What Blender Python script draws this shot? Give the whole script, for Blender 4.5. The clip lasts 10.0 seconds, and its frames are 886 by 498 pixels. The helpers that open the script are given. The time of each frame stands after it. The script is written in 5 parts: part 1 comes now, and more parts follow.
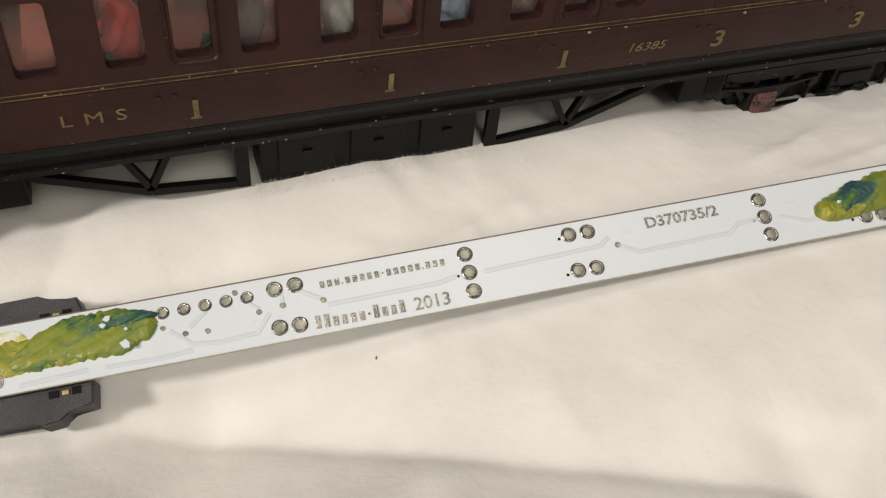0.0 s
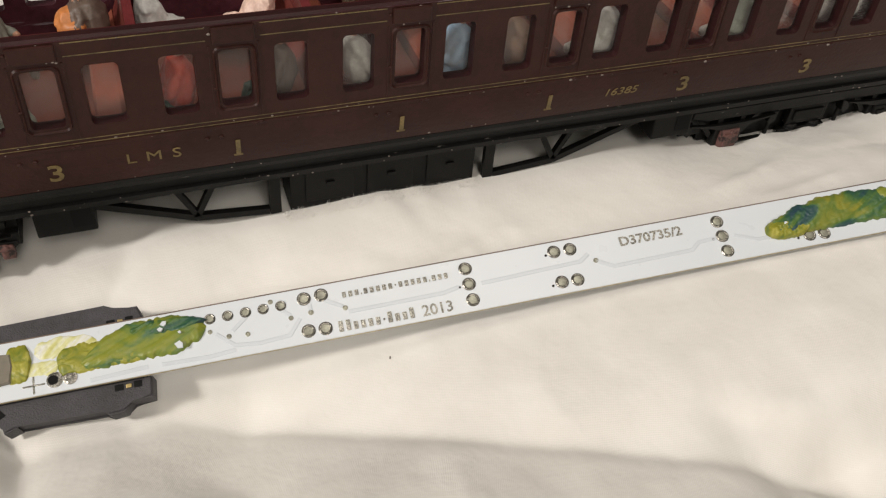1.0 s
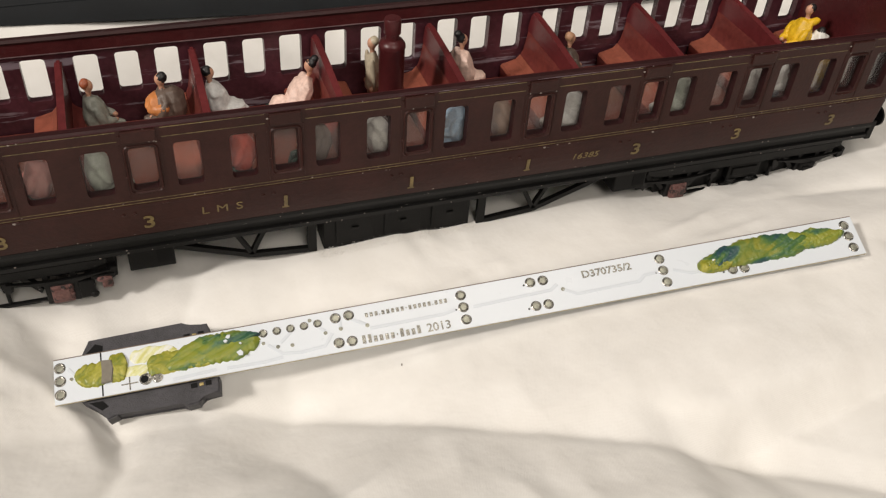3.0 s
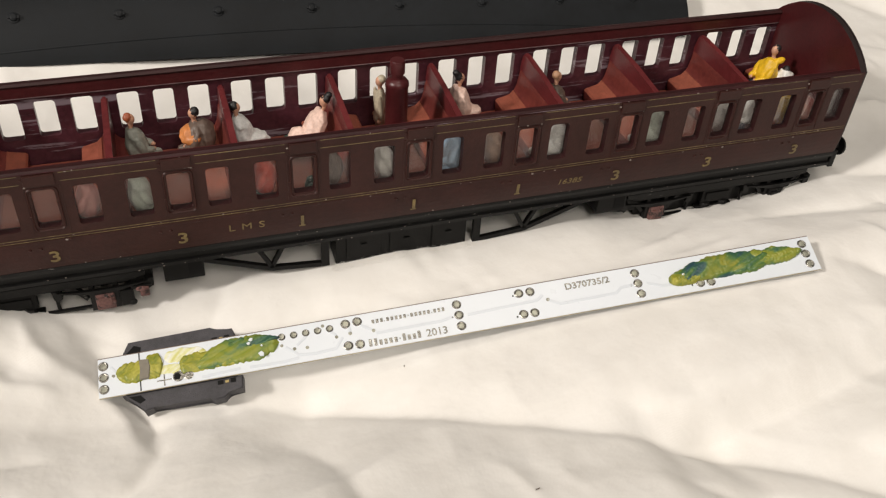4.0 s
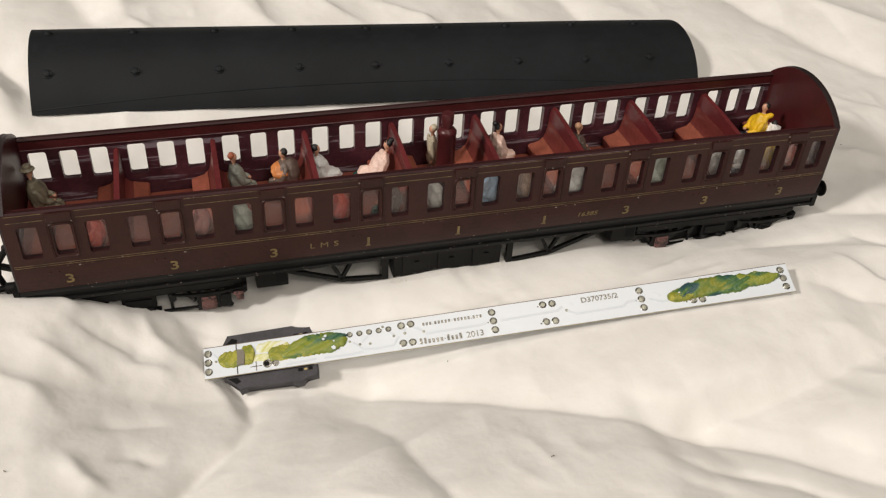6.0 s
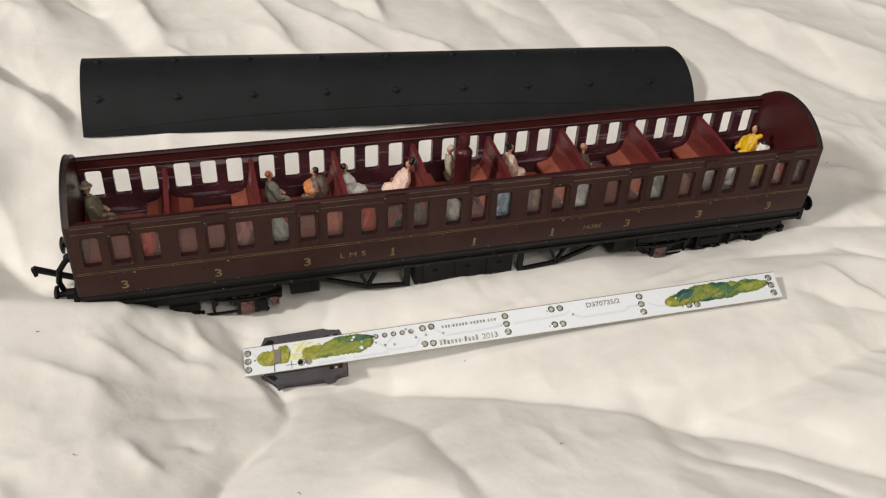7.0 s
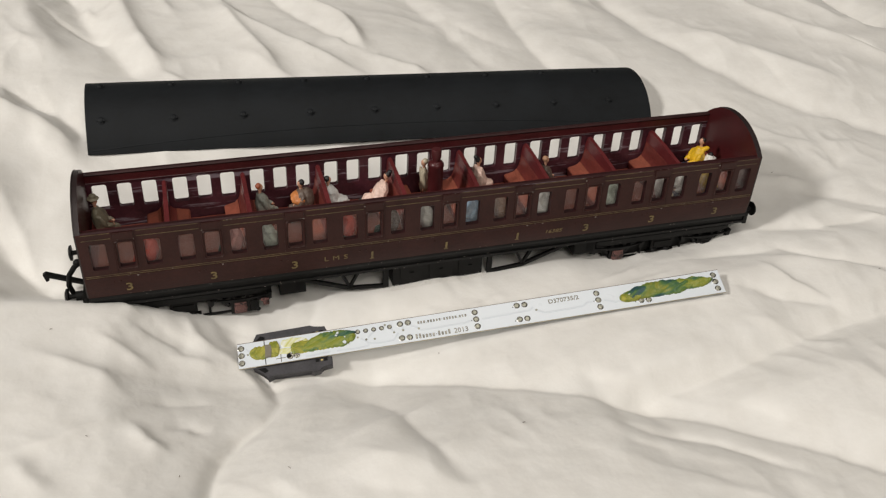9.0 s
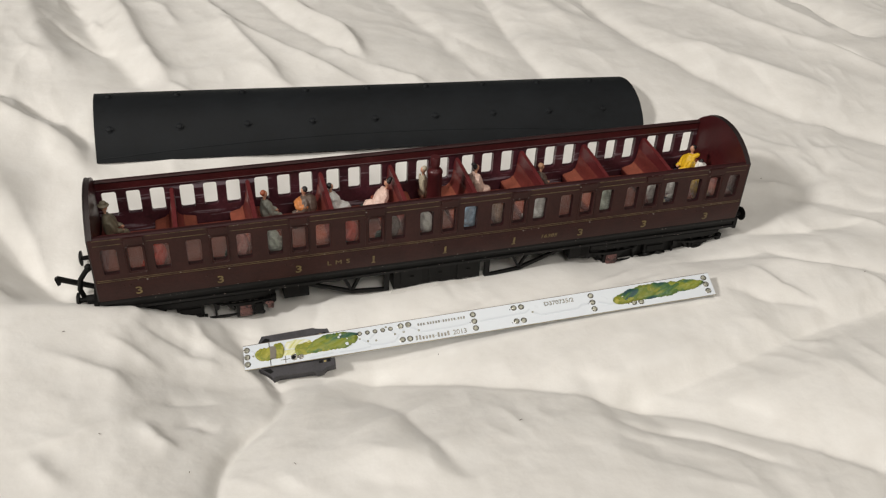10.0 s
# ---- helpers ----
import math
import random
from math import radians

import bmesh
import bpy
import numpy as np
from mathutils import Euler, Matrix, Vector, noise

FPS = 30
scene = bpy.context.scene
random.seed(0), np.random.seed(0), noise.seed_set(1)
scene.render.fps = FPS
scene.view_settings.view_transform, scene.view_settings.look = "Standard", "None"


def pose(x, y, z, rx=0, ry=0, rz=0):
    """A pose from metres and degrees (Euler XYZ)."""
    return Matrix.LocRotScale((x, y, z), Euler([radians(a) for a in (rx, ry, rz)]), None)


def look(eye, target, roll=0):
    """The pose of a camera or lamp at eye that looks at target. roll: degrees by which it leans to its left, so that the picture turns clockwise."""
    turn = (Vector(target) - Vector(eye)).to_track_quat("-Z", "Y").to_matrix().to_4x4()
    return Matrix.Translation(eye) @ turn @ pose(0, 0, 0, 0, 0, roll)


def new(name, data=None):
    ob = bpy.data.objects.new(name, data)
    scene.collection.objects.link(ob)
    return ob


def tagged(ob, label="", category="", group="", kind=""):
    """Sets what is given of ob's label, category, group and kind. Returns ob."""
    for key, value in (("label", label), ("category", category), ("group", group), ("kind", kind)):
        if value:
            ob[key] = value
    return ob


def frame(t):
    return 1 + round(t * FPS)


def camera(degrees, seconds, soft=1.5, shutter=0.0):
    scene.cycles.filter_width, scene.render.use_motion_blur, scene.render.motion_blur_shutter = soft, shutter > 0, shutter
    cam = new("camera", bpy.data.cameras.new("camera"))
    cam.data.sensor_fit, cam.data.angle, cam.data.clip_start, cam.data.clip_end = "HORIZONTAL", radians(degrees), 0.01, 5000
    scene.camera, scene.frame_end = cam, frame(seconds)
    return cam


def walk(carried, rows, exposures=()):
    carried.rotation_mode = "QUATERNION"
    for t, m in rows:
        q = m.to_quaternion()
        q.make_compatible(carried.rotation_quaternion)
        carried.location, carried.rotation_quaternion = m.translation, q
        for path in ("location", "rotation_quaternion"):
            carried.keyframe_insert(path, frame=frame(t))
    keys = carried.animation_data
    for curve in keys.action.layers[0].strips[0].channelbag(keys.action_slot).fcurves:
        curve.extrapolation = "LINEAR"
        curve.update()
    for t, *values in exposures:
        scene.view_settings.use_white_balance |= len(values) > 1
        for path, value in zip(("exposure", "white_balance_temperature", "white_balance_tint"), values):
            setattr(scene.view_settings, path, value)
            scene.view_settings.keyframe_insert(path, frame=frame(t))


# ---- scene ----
from mathutils.bvhtree import BVHTree

cam = camera(51.7, 10.0, soft=1.25)
PATH = [
    (0.0, -0.03225, -0.09580, 0.07091, 44.834, -4.536, -19.329),
    (0.5, -0.03380, -0.10377, 0.07640, 45.695, -4.003, -19.139),
    (1.0, -0.03828, -0.11141, 0.08363, 46.977, -4.015, -19.246),
    (1.5, -0.04034, -0.11710, 0.09062, 46.898, -3.895, -19.269),
    (2.0, -0.04311, -0.12372, 0.09793, 47.399, -3.762, -19.214),
    (2.5, -0.04779, -0.12975, 0.10375, 48.052, -3.985, -19.287),
    (2.7, -0.04753, -0.13345, 0.10623, 48.473, -3.802, -19.017),
    (3.8, -0.05053, -0.15499, 0.12154, 50.408, -3.445, -18.060),
    (4.0, -0.05148, -0.15831, 0.12369, 50.681, -3.241, -17.877),
    (4.5, -0.05453, -0.16529, 0.13062, 51.343, -3.122, -17.496),
    (5.0, -0.05877, -0.17285, 0.13850, 51.421, -3.082, -17.062),
    (5.5, -0.06145, -0.18340, 0.14388, 51.944, -3.007, -16.406),
    (5.7, -0.06280, -0.18778, 0.14639, 52.131, -2.891, -15.851),
    (6.8, -0.07318, -0.20921, 0.16131, 53.233, -2.731, -14.949),
    (7.0, -0.07513, -0.21277, 0.16380, 53.405, -2.656, -15.090),
    (7.5, -0.07639, -0.22019, 0.16782, 54.017, -2.674, -15.330),
    (8.0, -0.07733, -0.22763, 0.17163, 54.293, -2.604, -15.598),
    (8.5, -0.07921, -0.23376, 0.17388, 54.607, -2.582, -15.784),
    (9.0, -0.07839, -0.23917, 0.17570, 54.832, -2.542, -16.107),
    (9.5, -0.07917, -0.24303, 0.17884, 54.926, -2.439, -16.110),
    (10.0, -0.08172, -0.24726, 0.18055, 55.300, -2.522, -16.362),
]
walk(cam, [(t, pose(x, y, z, rx, ry, rz)) for t, x, y, z, rx, ry, rz in PATH],
     exposures=[(0.0, -0.34, 6850, 12), (2.5, -0.22, 6850, 13), (4.5, -0.08, 6850, 13), (5.5, -0.15, 6850, 13), (7.0, -0.28, 6720, 12), (8.5, -0.38, 6620, 11), (10.0, -0.34, 6580, 11)])

# ---- light ----
scene.view_settings.exposure = 0.0
world = bpy.data.worlds.new("room_air")
scene.world = world
world.use_nodes = True
world.node_tree.nodes["Background"].inputs["Color"].default_value = (1.0, 0.93, 0.84, 1)
world.node_tree.nodes["Background"].inputs["Strength"].default_value = 0.10


def area_lamp(name, eye, target, size, watts, colour):
    data = bpy.data.lights.new(name, "AREA")
    data.shape, data.size, data.energy, data.color = "DISK", size, watts, colour
    ob = new(name, data)
    ob.matrix_world = look(eye, target)
    return ob


# a lamp low on one side gives the shadows; two broad ones: one over the bed, an unseen fill added before it
area_lamp("side_lamp", (-1.50, -0.45, 1.17), (0.0, 0.0, 0.0), 0.25, 29.0, (1.0, 0.97, 0.92))
area_lamp("broad_lamp", (0.10, -0.05, 1.85), (0.0, 0.0, 0.0), 0.8, 9.0, (1.0, 0.955, 0.88))
area_lamp("broad_lamp", (0.05, -1.40, 1.30), (0.0, 0.0, 0.0), 0.8, 13.0, (1.0, 0.955, 0.88))


# ---- materials ----
def mat(name, base, rough=0.5, metal=0.0, vary=0.15, scale=900.0, second=None, bump=0.0, bump_scale=3000.0,
        specks=None, speck_level=0.68, speck_scale=700.0, coat=0.0, spread=(0.35, 0.65), stretch=None, spec=0.5):
    """A node material: base colour broken up at two scales, with relief, and paint chips where specks is given."""
    m = bpy.data.materials.new(name)
    m.use_nodes = True
    nt = m.node_tree
    n, l = nt.nodes, nt.links
    b = n["Principled BSDF"]
    co = n.new("ShaderNodeTexCoord")
    big = n.new("ShaderNodeTexNoise")
    big.inputs["Scale"].default_value, big.inputs["Detail"].default_value = scale * 0.12, 4
    fine = n.new("ShaderNodeTexNoise")
    fine.inputs["Scale"].default_value, fine.inputs["Detail"].default_value = scale, 5
    l.new(co.outputs["Object"], big.inputs["Vector"])
    l.new(co.outputs["Object"], fine.inputs["Vector"])
    mix = n.new("ShaderNodeMix")
    mix.data_type = "FLOAT"
    mix.inputs["Factor"].default_value = 0.45
    l.new(big.outputs["Fac"], mix.inputs[2])
    l.new(fine.outputs["Fac"], mix.inputs[3])
    ramp = n.new("ShaderNodeValToRGB")
    lo = tuple(c * (1 - vary) for c in base)
    hi = second or tuple(min(1, c * (1 + vary)) for c in base)
    ramp.color_ramp.elements[0].position, ramp.color_ramp.elements[1].position = spread
    ramp.color_ramp.elements[0].color, ramp.color_ramp.elements[1].color = (*lo, 1), (*hi, 1)
    l.new(mix.outputs[0], ramp.inputs["Fac"])
    colour = ramp.outputs["Color"]
    if specks:
        chip = n.new("ShaderNodeTexNoise")
        chip.inputs["Scale"].default_value, chip.inputs["Detail"].default_value = speck_scale, 6
        chip.inputs["Roughness"].default_value = 0.7
        if stretch:
            sm = n.new("ShaderNodeMapping")
            sm.inputs["Scale"].default_value = stretch
            l.new(co.outputs["Object"], sm.inputs["Vector"])
            l.new(sm.outputs["Vector"], chip.inputs["Vector"])
        else:
            l.new(co.outputs["Object"], chip.inputs["Vector"])
        step = n.new("ShaderNodeValToRGB")
        step.color_ramp.elements[0].position, step.color_ramp.elements[1].position = speck_level, speck_level + 0.04
        l.new(chip.outputs["Fac"], step.inputs["Fac"])
        over = n.new("ShaderNodeMix")
        over.data_type = "RGBA"
        l.new(step.outputs["Color"], over.inputs["Factor"])
        l.new(colour, over.inputs[6])
        over.inputs[7].default_value = (*specks, 1)
        colour = over.outputs[2]
    l.new(colour, b.inputs["Base Color"])
    rr = n.new("ShaderNodeMapRange")
    rr.inputs["To Min"].default_value, rr.inputs["To Max"].default_value = max(0.03, rough - 0.1), min(1, rough + 0.12)
    l.new(fine.outputs["Fac"], rr.inputs["Value"])
    l.new(rr.outputs["Result"], b.inputs["Roughness"])
    b.inputs["Metallic"].default_value = metal
    b.inputs["Coat Weight"].default_value = coat
    b.inputs["Specular IOR Level"].default_value = spec
    if bump:
        bn = n.new("ShaderNodeTexNoise")
        bn.inputs["Scale"].default_value, bn.inputs["Detail"].default_value = bump_scale, 4
        l.new(co.outputs["Object"], bn.inputs["Vector"])
        bp = n.new("ShaderNodeBump")
        bp.inputs["Strength"].default_value, bp.inputs["Distance"].default_value = bump, 0.0002
        l.new(bn.outputs["Fac"], bp.inputs["Height"])
        l.new(bp.outputs["Normal"], b.inputs["Normal"])
    return m


def cloth_material():
    m = bpy.data.materials.new("woven_cotton")
    m.use_nodes = True
    n, l = m.node_tree.nodes, m.node_tree.links
    b = n["Principled BSDF"]
    co = n.new("ShaderNodeTexCoord")
    turn = n.new("ShaderNodeMapping")
    turn.inputs["Rotation"].default_value = (0, 0, radians(24))
    l.new(co.outputs["Object"], turn.inputs["Vector"])
    heights = []
    for axis in ("X", "Y"):
        w = n.new("ShaderNodeTexWave")
        w.bands_direction = axis
        w.inputs["Scale"].default_value, w.inputs["Distortion"].default_value = 1300.0, 4.0
        w.inputs["Detail"].default_value, w.inputs["Detail Scale"].default_value = 2.0, 0.6
        l.new(turn.outputs["Vector"], w.inputs["Vector"])
        heights.append(w)
    weave = n.new("ShaderNodeMath")
    weave.operation = "ADD"
    l.new(heights[0].outputs["Fac"], weave.inputs[0])
    l.new(heights[1].outputs["Fac"], weave.inputs[1])
    slub = n.new("ShaderNodeTexNoise")
    slub.inputs["Scale"].default_value, slub.inputs["Detail"].default_value = 120.0, 6
    l.new(co.outputs["Object"], slub.inputs["Vector"])
    wr = n.new("ShaderNodeTexNoise")
    wr.inputs["Scale"].default_value, wr.inputs["Detail"].default_value = 42.0, 5
    l.new(co.outputs["Object"], wr.inputs["Vector"])
    ramp = n.new("ShaderNodeValToRGB")
    ramp.color_ramp.elements[0].position, ramp.color_ramp.elements[1].position = 0.3, 0.75
    ramp.color_ramp.elements[0].color, ramp.color_ramp.elements[1].color = (0.79, 0.77, 0.73, 1), (0.85, 0.835, 0.80, 1)
    l.new(slub.outputs["Fac"], ramp.inputs["Fac"])
    l.new(ramp.outputs["Color"], b.inputs["Base Color"])
    b.inputs["Roughness"].default_value = 0.85
    b.inputs["Sheen Weight"].default_value = 0.15
    b1 = n.new("ShaderNodeBump")
    b1.inputs["Strength"].default_value, b1.inputs["Distance"].default_value = 0.16, 0.00005
    l.new(weave.outputs[0], b1.inputs["Height"])
    b2 = n.new("ShaderNodeBump")
    b2.inputs["Strength"].default_value, b2.inputs["Distance"].default_value = 0.35, 0.004
    l.new(wr.outputs["Fac"], b2.inputs["Height"])
    l.new(b1.outputs["Normal"], b2.inputs["Normal"])
    l.new(b2.outputs["Normal"], b.inputs["Normal"])
    return m


def glass_material():
    """Thin clear plastic: lets light straight through, with a glossy surface and a trace of haze."""
    m = bpy.data.materials.new("clear_plastic")
    m.use_nodes = True
    n, l = m.node_tree.nodes, m.node_tree.links
    n.remove(n["Principled BSDF"])
    clear, gloss, haze = n.new("ShaderNodeBsdfTransparent"), n.new("ShaderNodeBsdfGlossy"), n.new("ShaderNodeBsdfDiffuse")
    clear.inputs["Color"].default_value = (0.93, 0.93, 0.92, 1)
    gloss.inputs["Roughness"].default_value = 0.12
    co, dust, tone = n.new("ShaderNodeTexCoord"), n.new("ShaderNodeTexNoise"), n.new("ShaderNodeMapRange")
    dust.inputs["Scale"].default_value, dust.inputs["Detail"].default_value = 260.0, 4
    l.new(co.outputs["Object"], dust.inputs["Vector"])
    tone.inputs["From Min"].default_value, tone.inputs["From Max"].default_value = 0.3, 0.7
    tone.inputs["To Min"].default_value, tone.inputs["To Max"].default_value = 0.035, 0.085
    l.new(dust.outputs["Fac"], tone.inputs["Value"])
    # dust haze, its pink tint put in for the lit red interior
    haze.inputs["Color"].default_value = (0.74, 0.68, 0.68, 1)
    fres, m1, m2 = n.new("ShaderNodeFresnel"), n.new("ShaderNodeMixShader"), n.new("ShaderNodeMixShader")
    fres.inputs["IOR"].default_value = 1.28
    l.new(tone.outputs["Result"], m1.inputs["Fac"])
    l.new(clear.outputs[0], m1.inputs[1])
    l.new(haze.outputs[0], m1.inputs[2])
    l.new(fres.outputs[0], m2.inputs["Fac"])
    l.new(m1.outputs[0], m2.inputs[1])
    l.new(gloss.outputs[0], m2.inputs[2])
    l.new(m2.outputs[0], n["Material Output"].inputs["Surface"])
    return m


def putty_material(name, stops, scale=150.0, offset=0.0, drawn=(0.45, 1.1, 1.0)):
    """Marbled putty: warped noise through several colours."""
    m = bpy.data.materials.new(name)
    m.use_nodes = True
    n, l = m.node_tree.nodes, m.node_tree.links
    b = n["Principled BSDF"]
    co, mp = n.new("ShaderNodeTexCoord"), n.new("ShaderNodeMapping")
    mp.vector_type = "TEXTURE"
    mp.inputs["Scale"].default_value = [1 / k for k in drawn]
    mp.inputs["Rotation"].default_value = (0, 0, 0.45)
    mp.inputs["Location"].default_value = (offset, 0, 0)
    l.new(co.outputs["Object"], mp.inputs["Vector"])
    t = n.new("ShaderNodeTexNoise")
    t.inputs["Scale"].default_value, t.inputs["Detail"].default_value = scale, 5
    t.inputs["Distortion"].default_value = 2.2
    l.new(mp.outputs["Vector"], t.inputs["Vector"])
    r = n.new("ShaderNodeValToRGB")
    els = r.color_ramp.elements
    while len(els) < len(stops):
        els.new(0.5)
    for e, (p, c) in zip(els, stops):
        e.position, e.color = p, (*c, 1)
    l.new(t.outputs["Fac"], r.inputs["Fac"])
    l.new(r.outputs["Color"], b.inputs["Base Color"])
    b.inputs["Roughness"].default_value = 0.38
    bp = n.new("ShaderNodeBump")
    bp.inputs["Strength"].default_value, bp.inputs["Distance"].default_value = 0.45, 0.0006
    l.new(t.outputs["Fac"], bp.inputs["Height"])
    l.new(bp.outputs["Normal"], b.inputs["Normal"])
    return m


CLOTH = cloth_material()
GLASS = glass_material()
MAROON = mat("maroon_paint", (0.038, 0.0126, 0.0102), 0.42, spec=0.24, vary=0.22, bump=0.3, bump_scale=1800, specks=(0.30, 0.22, 0.19), speck_level=0.80)
WINE = mat("wine_red_plastic", (0.068, 0.011, 0.0125), 0.36, vary=0.25, bump=0.2, specks=(0.20, 0.09, 0.08), speck_level=0.78, speck_scale=420)
# pale tone of the highlight drawn along the cornice edge
EDGE_GLINT = mat("edge_highlight_tone", (0.17, 0.115, 0.12), 0.45, vary=0.6, scale=700)
# pale streaks: wear on the underframe, painted glints on the spring leaves
WORN_GLINT = mat("worn_glinting_black", (0.007, 0.0068, 0.0068), 0.44, spec=0.27, vary=0.3, bump=0.35, specks=(0.22, 0.21, 0.20), speck_level=0.665, speck_scale=900, stretch=(0.25, 1, 1))
RAIL = mat("dark_wine_rail", (0.030, 0.0075, 0.008), 0.5, spec=0.3, vary=0.25, bump=0.2, specks=(0.16, 0.08, 0.07), speck_level=0.78)
CLARET = mat("claret_partition_plastic", (0.125, 0.019, 0.021), 0.36, vary=0.25, bump=0.2, specks=(0.36, 0.22, 0.20), speck_level=0.70, speck_scale=650)
BENCH = mat("red_bench_plastic", (0.14, 0.027, 0.024), 0.38, vary=0.3, bump=0.2, second=(0.185, 0.039, 0.030))
SOOT = mat("blackened_end_paint", (0.020, 0.012, 0.012), 0.45, vary=0.3, bump=0.3)
PLUM = mat("dark_plum_paint", (0.066, 0.019, 0.027), 0.33, vary=0.4, bump=0.3, specks=(0.24, 0.19, 0.22), speck_level=0.565, speck_scale=420, stretch=(0.07, 1, 0.9))
RUST = mat("rust_red_seat_paint", (0.24, 0.066, 0.040), 0.45, vary=0.25, bump=0.2)
BLACK = mat("black_plastic", (0.006, 0.0058, 0.0056), 0.48, spec=0.2, vary=0.3, bump=0.25, specks=(0.20, 0.19, 0.18), speck_level=0.80, speck_scale=900)
ROOF = mat("roof_black_plastic", (0.0090, 0.0108, 0.0128), 0.62, spec=0.26, vary=0.3, scale=450, bump=0.05, bump_scale=1500)
STEEL = mat("dull_wheel_steel", (0.16, 0.15, 0.14), 0.4, 0.8)
PINK = mat("faded_pink_plastic", (0.12, 0.056, 0.050), 0.6, vary=0.6, scale=1500, bump=0.6, specks=(0.022, 0.014, 0.013), speck_level=0.53, speck_scale=420)
GOLD = mat("gold_transfer", (0.185, 0.132, 0.05), 0.5, 0.0, vary=0.45, scale=2500)
LINING = mat("faded_gold_lining", (0.155, 0.115, 0.05), 0.5, 0.0, vary=0.7, scale=1500)
CHIP = mat("worn_bare_plastic", (0.24, 0.20, 0.18), 0.5)
BOARD = mat("white_solder_mask", (0.71, 0.76, 0.81), 0.3, vary=0.012, scale=300)
EDGE = mat("bare_board_edge", (0.48, 0.41, 0.26), 0.6, vary=0.2)
TRACK = mat("masked_copper_track", (0.645, 0.695, 0.75), 0.32, vary=0.03, scale=600)
RAW = mat("raw_brown_laminate", (0.17, 0.125, 0.10), 0.6, vary=0.35, scale=1200)
PRINT = mat("silvered_print", (0.40, 0.39, 0.35), 0.26, 0.7, vary=0.5, scale=5000, bump=0.6, bump_scale=5000)
TIN = mat("tinned_solder", (0.29, 0.28, 0.25), 0.24, 0.85, vary=0.15, bump=0.6, bump_scale=2500)
# painted shade of holes, slots and recesses; also the cut line
HOLE = mat("dark_hole", (0.008, 0.008, 0.008), 0.7, spec=0.15)
FLUX = mat("dull_solder_flux", (0.33, 0.33, 0.27), 0.35, 0.4, vary=0.4, scale=3000)
HOLDER = mat("charcoal_plastic", (0.050, 0.048, 0.054), 0.6, vary=0.35, scale=1200, bump=0.7, bump_scale=4000)
GREY = mat("grey_tape", (0.20, 0.18, 0.145), 0.8, vary=0.2)
BRASS = mat("brass_contact", (0.42, 0.33, 0.15), 0.45, 0.9)
PLASTER = mat("pale_wall_plaster", (0.22, 0.217, 0.21), 0.9, scale=12, bump=0.1, bump_scale=60)
CARPET = mat("brown_carpet", (0.20, 0.15, 0.11), 0.95, scale=60)
PUTTY_A = putty_material("marbled_putty", [(0.33, (0.045, 0.115, 0.095)), (0.41, (0.075, 0.165, 0.070)), (0.47, (0.14, 0.21, 0.045)), (0.54, (0.22, 0.26, 0.035)), (0.70, (0.31, 0.31, 0.05))], 170, 0.0, (0.5, 1.1, 1.0))
PUTTY_C = putty_material("blue_green_putty", [(0.34, (0.024, 0.065, 0.085)), (0.44, (0.036, 0.110, 0.065)), (0.53, (0.090, 0.175, 0.040)), (0.68, (0.27, 0.27, 0.04))], 170, 0.4, (0.4, 1.2, 1.0))
SMEAR = putty_material("pale_yellow_smear", [(0.35, (0.78, 0.79, 0.74)), (0.5, (0.70, 0.70, 0.36)), (0.7, (0.52, 0.49, 0.10))], 300, 0.3)
PUTTY_B = putty_material("yellow_green_putty", [(0.32, (0.15, 0.20, 0.03)), (0.5, (0.28, 0.28, 0.03)), (0.68, (0.42, 0.39, 0.07))], 330, 0.7, (0.9, 1.0, 1.0))



# ---- geometry helpers, all in millimetres ----
MM = 0.001
BASE = {}


def thing(name, m, label, category, group="", kind=""):
    ob = new(name)
    ob.empty_display_size = 0.01
    ob.matrix_world = m
    BASE[ob] = m.copy()
    return tagged(ob, label, category, group, kind)


def part(name, bm, material, parent, label="", local=False, smooth=False):
    """Links a bmesh given in millimetres as one mesh under a thing or a part. local: in the thing's own axes, else in the world's."""
    bmesh.ops.recalc_face_normals(bm, faces=bm.faces)
    me = bpy.data.meshes.new(name)
    top = parent
    while top is not None and top.parent:
        top = top.parent
    bmesh.ops.scale(bm, vec=(MM, MM, MM), verts=bm.verts)
    if top is not None and not local:
        bmesh.ops.transform(bm, matrix=BASE[top].inverted(), verts=bm.verts)
    bm.to_mesh(me)
    bm.free()
    for mt in material if isinstance(material, (list, tuple)) else [material]:
        me.materials.append(mt)
    if smooth:
        me.shade_smooth()
        me.set_sharp_from_angle(angle=radians(40))
    ob = new(name, me)
    if parent is not None:
        ob.parent = parent
    return tagged(ob, label)


def box(bm, x0, x1, y0, y1, z0, z1, bevel=0.0, mi=0):
    vs = [bm.verts.new((x, y, z)) for x in (x0, x1) for y in (y0, y1) for z in (z0, z1)]
    fs = [bm.faces.new([vs[i] for i in f]) for f in ((0, 1, 3, 2), (4, 6, 7, 5), (0, 4, 5, 1), (2, 3, 7, 6), (0, 2, 6, 4), (1, 5, 7, 3))]
    for f in fs:
        f.material_index = mi
    if bevel:
        bmesh.ops.bevel(bm, geom=list({e for f in fs for e in f.edges}), offset=bevel, segments=2, affect="EDGES", profile=0.6)
    return vs


